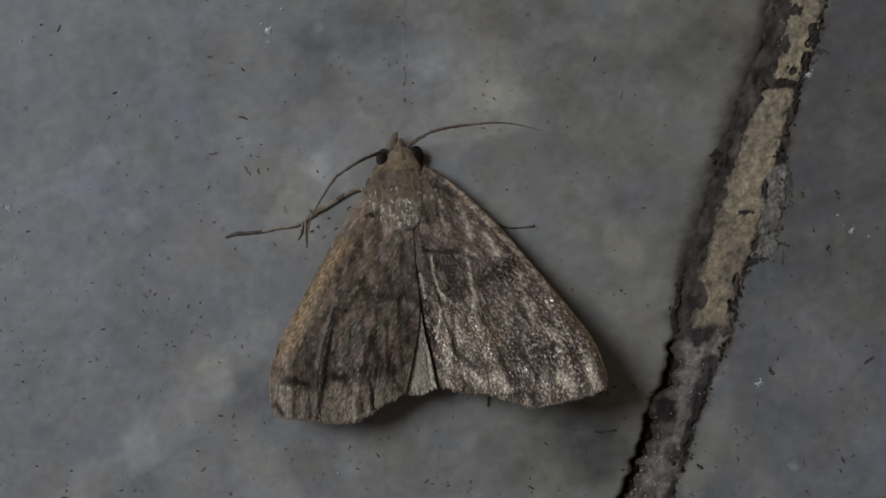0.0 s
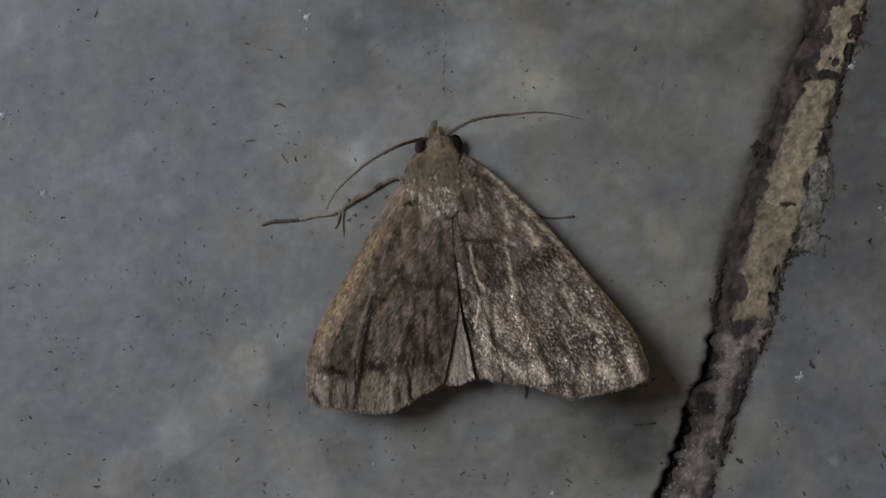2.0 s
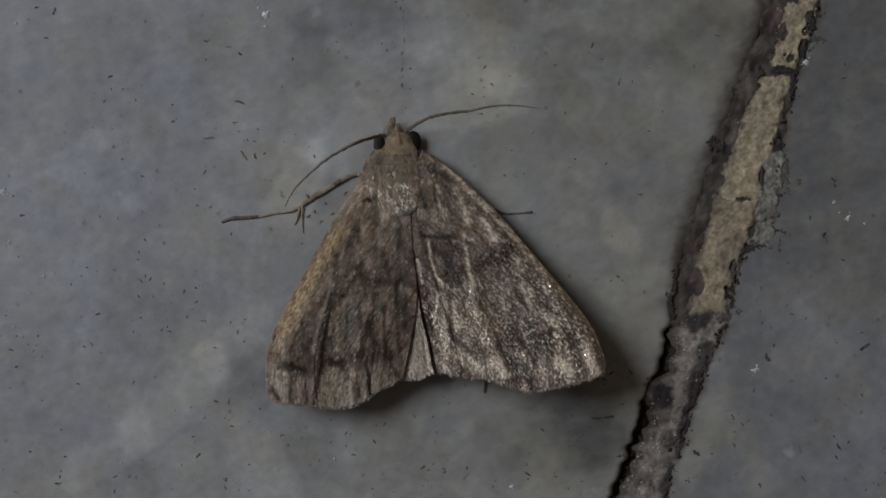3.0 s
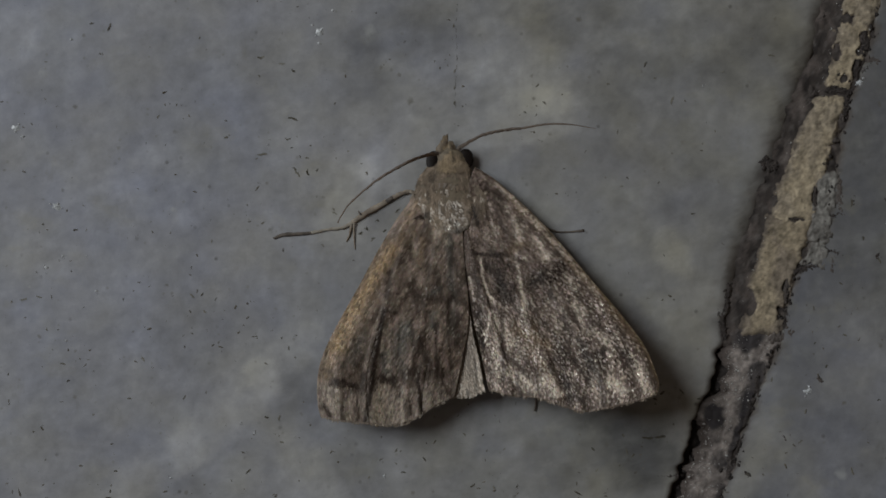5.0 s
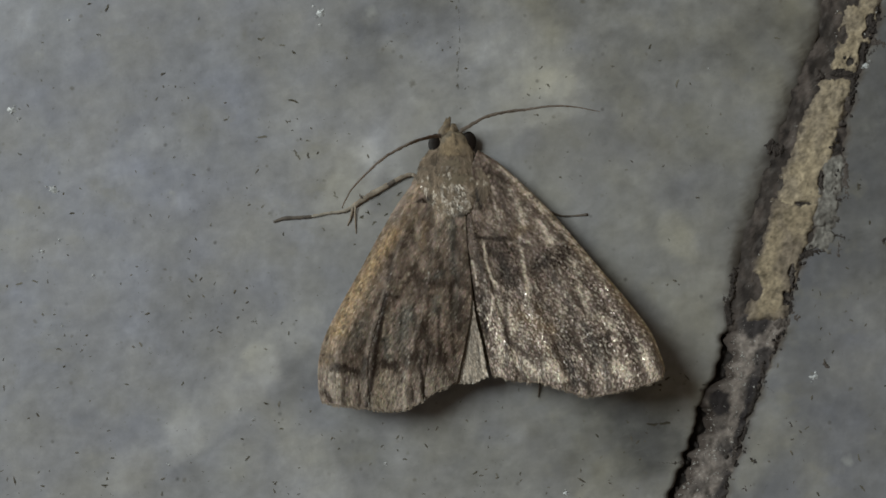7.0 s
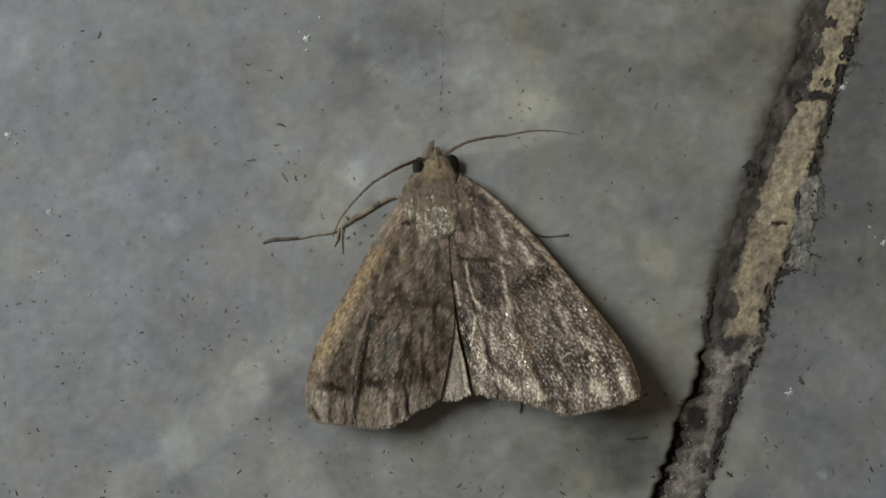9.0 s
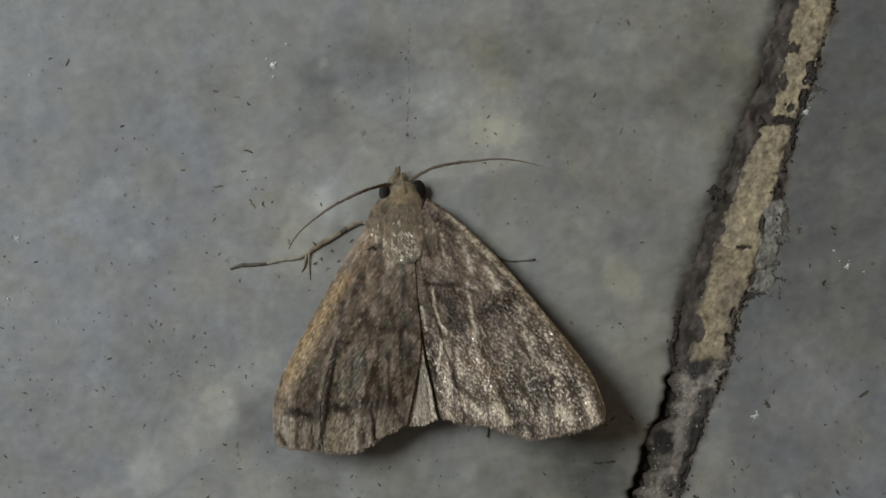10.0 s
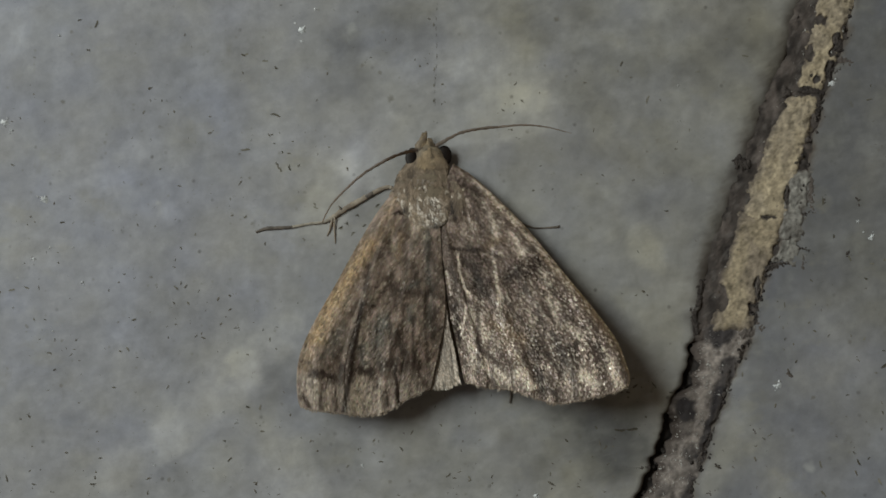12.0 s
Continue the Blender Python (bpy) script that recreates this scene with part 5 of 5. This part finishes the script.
FLAKES_D = [
    (21.5, -6.5, 0.52, -50), (23.3, -3.5, 0.48, -10), (20.5, -8.9, 0.24, 0), (19.1, -10.6, 0.40, -30), (20.2, -11.0, 0.52, 30), (22.9, -2.9, 0.32, 40), (18.2, -6.7, 0.48, 90), (23.8, -13.0, 0.64, -70),
    (27.2, -12.5, 0.32, 60), (28.0, -14.1, 0.72, -65), (24.1, -15.1, 0.80, -50), (21.0, -15.5, 0.48, -60), (28.4, -5.8, 1.04, 35), (27.7, -6.4, 0.28, 0), (-3.3, -10.8, 0.44, -45), (-7.6, -13.5, 0.36, 0),
    (-8.0, -16.0, 0.32, -40), (-4.1, -14.7, 0.36, 10), (9.7, -15.1, 0.32, -40), (-4.3, 14.9, 0.36, 80), (-4.3, 13.7, 0.28, 90), (-4.3, 12.6, 0.40, 90), (-4.4, 18.1, 0.32, 80), (2.4, -15.3, 0.24, 0),
]
FLAKES_E = [
    (28.3, 1.7, 0.66, 0), (27.3, 1.4, 0.37, 0), (26.9, 0.3, 0.37, -20), (25.9, -3.8, 0.29, -70), (28.2, -4.8, 0.33, 0), (26.4, -5.5, 0.41, -50), (18.6, -10.3, 0.29, -40), (25.0, -11.7, 0.37, 60),
    (26.2, -12.1, 0.29, -40), (28.1, -8.5, 0.29, -60), (28.2, -9.2, 0.37, -60), (19.2, -11.8, 0.29, 10), (16.5, -13.3, 0.41, 0), (28.1, -10.4, 0.37, 80), (-33.6, -1.5, 0.53, -20), (-25.4, -6.4, 0.29, 0),
    (-31.4, -7.4, 0.37, 45), (-29.6, -9.8, 0.33, 40), (-20.6, -7.4, 0.29, 40), (-22.2, -9.4, 0.37, -50), (-14.9, -11.2, 0.25, 0), (-18.1, -11.0, 0.41, 30), (-18.8, -12.3, 0.49, 0), (-27.6, -1.6, 0.29, 90),
]
FLAKES_F = [
    (-21.8, -2.4, 0.37, -50), (-31.1, 3.3, 0.45, 10), (-17.4, -6.0, 0.37, -20), (-24.8, -10.2, 0.29, 60),
]
FLAKES_G = [
    (-33.5, 12.6, 0.28, -43), (-26.1, 16.4, 0.33, 51), (-25.4, 11.4, 0.33, 59), (-28.9, 8.4, 0.33, -74), (-34.9, 7.4, 0.37, -27), (-20.5, 10.0, 0.37, 20), (-18.2, 15.7, 0.47, -19), (-30.3, 3.3, 0.28, 75),
    (-35.1, 1.5, 0.28, -58), (-17.8, 3.9, 0.33, 36), (-21.4, 2.6, 0.28, 83), (-22.4, 1.6, 0.37, -50), (-34.7, -1.7, 0.56, 13), (-33.0, -3.8, 0.33, -73), (-16.3, -4.2, 0.28, 68), (-31.8, -6.2, 0.47, -10),
    (-17.3, -7.8, 0.28, 53), (-26.7, -10.4, 0.28, -80), (-31.6, -10.0, 0.33, -33), (-23.8, -9.9, 0.37, 70), (-22.1, -10.9, 0.42, -25), (-28.2, -11.8, 0.33, 22), (-32.7, -15.7, 0.37, -17), (-24.4, -16.1, 0.37, 85),
]
FLAKES_H = [
    (-16.2, -11.5, 0.42, -1), (-9.2, -11.1, 0.37, 54), (-8.1, -12.0, 0.37, 60), (-8.1, -12.9, 0.28, -32), (-10.0, -13.9, 0.28, 62), (-4.3, -11.7, 0.33, -24), (-0.5, -11.8, 0.28, 23), (0.3, -12.2, 0.37, 70),
    (-1.2, -14.5, 0.37, -50), (-2.7, -14.4, 0.47, 40), (0.4, -14.4, 0.42, 78), (1.6, -13.9, 0.33, -8), (0.8, -13.3, 0.56, 90), (5.6, -9.7, 0.37, 86), (5.7, -11.7, 0.37, -47), (6.0, -13.2, 0.42, 50),
    (8.7, -13.3, 0.37, 47), (4.6, -14.1, 0.33, -86), (8.5, -15.3, 0.28, 8), (10.4, -10.8, 1.03, 5), (4.8, -10.7, 0.33, -31), (9.2, 15.5, 0.51, 71), (14.2, 10.7, 0.42, -62), (16.7, 17.4, 0.42, 32),
]
FLAKES_I = [
    (10.5, 11.4, 0.42, 79), (10.2, 7.1, 0.28, 40), (9.8, 1.8, 0.28, -46), (12.6, 4.9, 0.33, 1), (24.6, 3.3, 0.47, 90), (22.0, -5.7, 0.42, 72), (17.3, -15.1, 0.65, 70), (-10.8, 8.3, 0.47, 50),
    (-16.2, 9.9, 0.33, -53), (-13.4, 11.0, 0.28, -45), (-0.3, 13.8, 0.37, 2), (1.6, 13.9, 0.37, 49), (2.1, 12.7, 0.47, -40), (0.7, 12.0, 0.28, -37), (25.7, -8.0, 0.37, 10), (26.8, -4.0, 0.42, 57),
    (24.9, -10.9, 0.47, -60), (26.5, -12.8, 0.65, -60), (21.2, -4.1, 0.37, 65),
]
FLAKES_K = [
    (-11.5, 3.5, 0.6, 60), (-10.84, 3.28, 0.42, 30), (-10.38, 3.58, 0.4, -70), (-9.6, 4.18, 0.36, -40), (-8.23, 4.93, 0.42, 40), (-15.62, 7.85, 0.62, -40), (-15.3, 7.4, 0.5, -75), (-9.13, 3.46, 0.4, 40), (-9.91, 2.93, 0.35, 10), (-14.67, 7.5, 0.42, -60),
    (-12.75, 4.95, 0.4, -50), (-18.0, 15.74, 0.4, 20),
]
FLAKES_J = [
    (-13.5, 2.4, 0.33, -50), (-8.3, 4.8, 0.37, 0), (-9.7, 4.2, 0.28, 40), (-10.5, 3.6, 0.24, 0), (-10.0, 2.8, 0.37, 50), (-9.8, 2.0, 0.41, 60), (-10.8, 3.2, 0.33, 20), (-10.5, 8.4, 0.41, 60), (-7.7, 7.4, 0.28, 0),
]


def flake_mesh(seed):
    """A ragged sliver of dirt, one unit long."""
    rng = random.Random(seed)
    n, verts, bend = 10, [], rng.uniform(-0.22, 0.22)
    for top in (0, 1):
        for k in range(n):
            a = 2 * math.pi * k / n
            r = rng.uniform(0.5, 1.25)
            verts.append((0.5 * r * math.cos(a) * (0.85 if top else 1), 0.19 * r * math.sin(a) + bend * math.cos(a) ** 2, 0.16 * top * rng.uniform(0.5, 1.1) - 0.04))
    faces = [tuple(range(n, 2 * n))] + [(k, (k + 1) % n, n + (k + 1) % n, n + k) for k in range(n)]
    return mesh_of("dirt_flake", verts, faces, FLAKE, smooth=False)


flakes = [flake_mesh(s) for s in range(13)]
for i, (x, y, size, turn) in enumerate(FLAKES_A + FLAKES_B + FLAKES_C + FLAKES_D + FLAKES_E + FLAKES_F + FLAKES_G + FLAKES_H + FLAKES_I + FLAKES_J + FLAKES_K):
    ob = tagged(new("dirt_flake", flakes[i % 13]), "tiny dark flake of dirt lying on the stone", "dirt", "dirt flakes on the floor")
    ob.matrix_world = pose(x * MM, y * MM, 0.0, 0, 0, turn)
    ob.scale = (size * 0.9, size * (0.55 if size > 0.5 else 0.8), size * 0.22)

# finer dust: what nobody could count
rng = random.Random(77)
v, f = [], []


def mote(x, y, z, r, squash=0.6, long=1.0):
    n, turn = len(v), rng.uniform(0, math.pi)
    for k in range(6):
        a = k * math.pi / 3
        s = r * rng.uniform(0.6, 1.3)
        p, q = s * math.cos(a) * long, s * math.sin(a) * 0.8
        v.append((x + p * math.cos(turn) - q * math.sin(turn), y + p * math.sin(turn) + q * math.cos(turn), z - 0.02))
    v.append((x, y, z + r * squash))
    f.extend((n + k, n + (k + 1) % 6, n + 6) for k in range(6))


count = 0
while count < 1500:
    x, y = rng.uniform(-38, 36), rng.uniform(-24, 25)
    if edge_left(y) - 1.2 < x < edge_right(y) + 0.3:
        continue
    if fbm(x * 0.15, y * 0.15, 40, 3) + rng.uniform(-0.6, 0.4) - 0.014 * (y + 2) < 0:
        continue
    mote(x, y, 0.0, rng.choice((0.03, 0.035, 0.04, 0.05, 0.05, 0.06, 0.08, 0.11)), 0.3, rng.choice((1.0, 1.4, 2.0, 3.0)))
    count += 1
part("dust", v, f, DUST, None, smooth=False)
tagged(bpy.data.objects["dust"], "fine dark dust scattered over the stone", "dust", kind="stuff")

# black crumbs along the joint
v, f = [], []
for _ in range(420):
    y = rng.uniform(-24, 26)
    right = rng.random() < 0.62
    x = edge_right(y) + rng.gauss(-0.1, 0.28) if right else edge_left(y) + rng.gauss(0.35, 0.3)
    if fbm(y * 0.45, 3 if right else 9, 7, 3) + rng.uniform(-0.3, 0.3) < -0.02:
        continue
    mote(x, y, -0.05 if right else -0.45, rng.uniform(0.06, 0.22), 0.6)
part("soil_crumbs", v, f, CRUMB, None, smooth=False)
tagged(bpy.data.objects["soil_crumbs"], "black soil crumbs along the mortar joint", "soil", kind="stuff")

# dark soil in seams and breaks: from x, y to x, y and half-width
SEAMS_HIGH = [(22.90, 7.28, 23.01, 5.04, 0.25), (23.01, 5.00, 22.33, 4.83, 0.18), (22.01, 4.21, 21.98, 3.00, 0.18), (21.87, 2.51, 23.16, 2.13, 0.18), (22.56, 1.99, 22.37, 0.98, 0.16), (19.87, 0.89, 21.40, 1.32, 0.22), (19.31, 0.55, 19.09, -1.31, 0.14), (19.18, -1.92, 19.12, -3.01, 0.14), (21.21, 6.84, 21.19, 5.62, 0.12), (19.5, 4.63, 20.4, 4.5, 0.07), (24.95, 15.99, 25.64, 15.88, 0.24), (25.27, 15.79, 24.55, 15.05, 0.10), (24.22, 15.78, 24.15, 14.79, 0.20), (24.65, 17.83, 24.82, 16.85, 0.24), (22.10, 13.74, 23.52, 13.68, 0.24), (23.44, 13.39, 23.33, 12.09, 0.14)]
SEAMS_MIDDLE = [(21.01, 13.76, 21.10, 13.60, 0.33), (23.05, 11.96, 23.14, 11.80, 0.16), (22.59, 10.40, 22.51, 10.16, 0.18), (21.92, 8.72, 21.84, 8.48, 0.18), (17.60, 8.65, 18.29, 8.38, 0.37), (18.32, -3.84, 19.44, -3.33, 0.33), (14.55, -2.01, 14.85, -3.75, 0.24), (15.21, -0.09, 14.95, -1.80, 0.20), (23.84, 6.15, 23.89, 5.67, 0.20), (26.18, 5.91, 26.26, 5.63, 0.20), (25.66, 2.05, 25.78, 1.85, 0.24)]
SEAMS_LOW = [(17.07, -6.61, 17.24, -7.82, 0.14), (17.25, -8.14, 17.90, -8.53, 0.10), (16.92, -7.99, 16.31, -9.93, 0.12), (16.23, -10.58, 15.69, -11.88, 0.11), (15.29, -12.29, 15.15, -13.50, 0.16), (14.88, -14.51, 14.60, -15.04, 0.16), (10.07, -13.54, 11.68, -13.50, 0.10), (10.15, -13.29, 10.40, -13.81, 0.08), (16.21, -15.01, 16.05, -15.25, 0.24), (16.51, -13.27, 16.67, -13.39, 0.20), (19.09, -10.68, 19.17, -10.80, 0.16), (21.45, -6.52, 21.57, -6.68, 0.16)]
for k, (x0, y0, x1, y1, w) in enumerate(SEAMS_HIGH + SEAMS_MIDDLE + SEAMS_LOW):
    long = math.hypot(x1 - x0, y1 - y0)
    way = ((x1 - x0) / (long + 1e-9), (y1 - y0) / (long + 1e-9))
    v, f = [], []
    for _ in range(int(14 + 130 * (long + 1.5 * w) * w**0.6) if long > 0.6 else 7):
        s, o = rng.uniform(-0.6 * w, long + 0.6 * w), rng.gauss(0, 0.42 * w)
        s, o = s + 0.15 * w * rng.gauss(0, 1), o + 0.3 * w * fbm(s * 1.2, k * 5.1, 0, 3)
        size = min(0.45 * w + 0.02, rng.choice((0.03, 0.04, 0.06, 0.09, 0.15, 0.24))) if long > 0.6 else w * rng.choice((0.5, 0.7, 0.9))
        mote(s * way[0] - o * way[1], s * way[1] + o * way[0], rng.uniform(-0.03, 0.03), size, 0.22, rng.choice((1.0, 1.3, 1.8)))
    ob = part("soil_clump", v, f, CLUMP, None, smooth=False)
    ob.location = (x0 * MM, y0 * MM, -0.01 * MM)
    tagged(ob, "blackish soil clump lodged along the mortar joint", "soil", "soil clumps in the joint")

# pale sand grains in the crumbled mortar
v, f = [], []
for _ in range(760):
    y = rng.uniform(-22, -3.6) if rng.random() < 0.8 else rng.uniform(-3, 20)
    x = rng.uniform(edge_left(y) + 0.7, edge_right(y) - 0.4)
    mote(x, y, -0.08, rng.choice((0.02, 0.025, 0.03, 0.03, 0.045, 0.07)), 0.5, rng.choice((1.0, 1.3, 1.8)))
part("sand", v, f, PALE, None, smooth=False)
tagged(bpy.data.objects["sand"], "pale sand grains in the crumbled mortar", "sand", kind="stuff")

# a faint dark scratch and a reddish one across the slab
v, f = [], []
y = 12.3
while y < 21:
    x = -4.2 + 0.05 * math.sin(y * 1.3)
    length = rng.uniform(0.1, 0.45)
    a, b = tube([(x, y, 0.0), (x + 0.02, y + length / 2, 0.0), (x, y + length, 0.0)], [0.006, rng.uniform(0.01, 0.022), 0.006], 6, 5, 0.6, 0.5)
    v, f = merged((v, f), (a, b))
    y += length + rng.uniform(0.05, 0.5)
tagged(part("scratch", v, f, DUST, None), "faint dark dirty scratch in the grey stone", "scratch")

# white crystals in the stone: x, y, size
GRAINS = [(-13.9, 17.6, 1.2), (-32.5, 4.9, 0.88), (-33.1, 0.6, 0.48), (-32.0, 1.4, 0.40), (20.7, -7.5, 0.75), (27.3, 3.3, 0.80), (-18.1, -10.9, 0.36), (13.3, 14.0, 0.32), (24.4, 14.3, 0.80), (3.6, -15.7, 0.64), (-8.9, -13.8, 0.36), (26.3, 4.4, 0.40), (-19.1, -10.2, 0.28), (-30.27, 1.48, 0.3), (-29.52, -1.04, 0.3), (-31.58, -4.6, 0.35), (-23.95, -14.12, 0.3), (28.46, 2.9, 0.3), (-35.5, 10.5, 0.9), (-35.0, 9.9, 0.5), (-31.7, 16.9, 0.4), (-17.5, 9.5, 0.22), (-29.5, 15.9, 0.25)]
for x, y, size in GRAINS:
    v, f = [], []
    for r, turns in ((size * 0.42, 11), (size * 0.16, 6), (size * 0.14, 6), (size * 0.12, 6), (size * 0.1, 6)):
        n = len(v)
        cx, cy = (0, 0) if turns == 11 else (rng.gauss(0, size * 0.3), rng.gauss(0, size * 0.3))
        for k in range(turns):
            a, q = 2 * math.pi * k / turns, r * rng.uniform(0.45, 1.25)
            v.append((cx + q * math.cos(a), cy + 0.75 * q * math.sin(a), -0.02))
        v.append((cx, cy, 0.05 + 0.1 * r))
        f.extend((n + k, n + (k + 1) % turns, n + turns) for k in range(turns))
    ob = part("crystal_grain", v, f, GRAIN, None, (0, 0, 0), smooth=False)
    ob.location = (x * MM, y * MM, 0)
    tagged(ob, "small white crystalline speck set in grey stone", "crystal", "white specks in the stone")


# seconds, then how far each half of the antennae leans: left inner, left outer, right inner, right outer
LEAN_FIRST = [
    (0.0, 27, 60, 17.0, -5), (0.5, 24, 49, 16.5, -4), (1.0, 23, 45, 16.5, 0), (1.5, 24, 53, 18.0, -3), (2.0, 22, 43, 15.5, -4), (2.5, 19, 37, 14.5, -1),
    (3.0, 22, 43, 15.5, 2), (3.2, 22, 36, 15.5, 1), (3.5, 28, 62, 15.5, -1), (5.3, 23, 40, 17.5, 1), (5.5, 26, 50, 18.5, 2), (6.0, 19, 36, 17.5, 4),
]
LEAN_LATER = [
    (6.5, 26, 65, 13.5, 2), (7.0, 22, 46, 17, -1), (8.8, 25, 58, 16.5, 0), (9.0, 25, 50, 16.5, 1), (9.5, 28, 46, 17.5, 5), (10.0, 20, 39, 16.5, -4),
    (10.5, 25, 51, 16.5, 4), (11.0, 24, 49, 17.5, 2), (11.5, 17, 34, 16.5, 1), (12.0, 25, 46, 16.0, -4),
]


def motions():
    def turning(ob, rows):
        x, y, z = ob.location
        walk(ob, [(t, pose(x, y, z, 0, 0, a)) for t, a in rows])

    turning(LEFT_FEELER[0], [(r[0], r[1] - 20) for r in LEAN_FIRST + LEAN_LATER])
    turning(LEFT_FEELER[1], [(r[0], r[2] - 39 - (r[1] - 20)) for r in LEAN_FIRST + LEAN_LATER])
    turning(RIGHT_FEELER[0], [(r[0], r[3] - 16.7) for r in LEAN_FIRST + LEAN_LATER])
    turning(RIGHT_FEELER[1], [(r[0], r[4] + 5.4 - (r[3] - 16.7)) for r in LEAN_FIRST + LEAN_LATER])


motions()
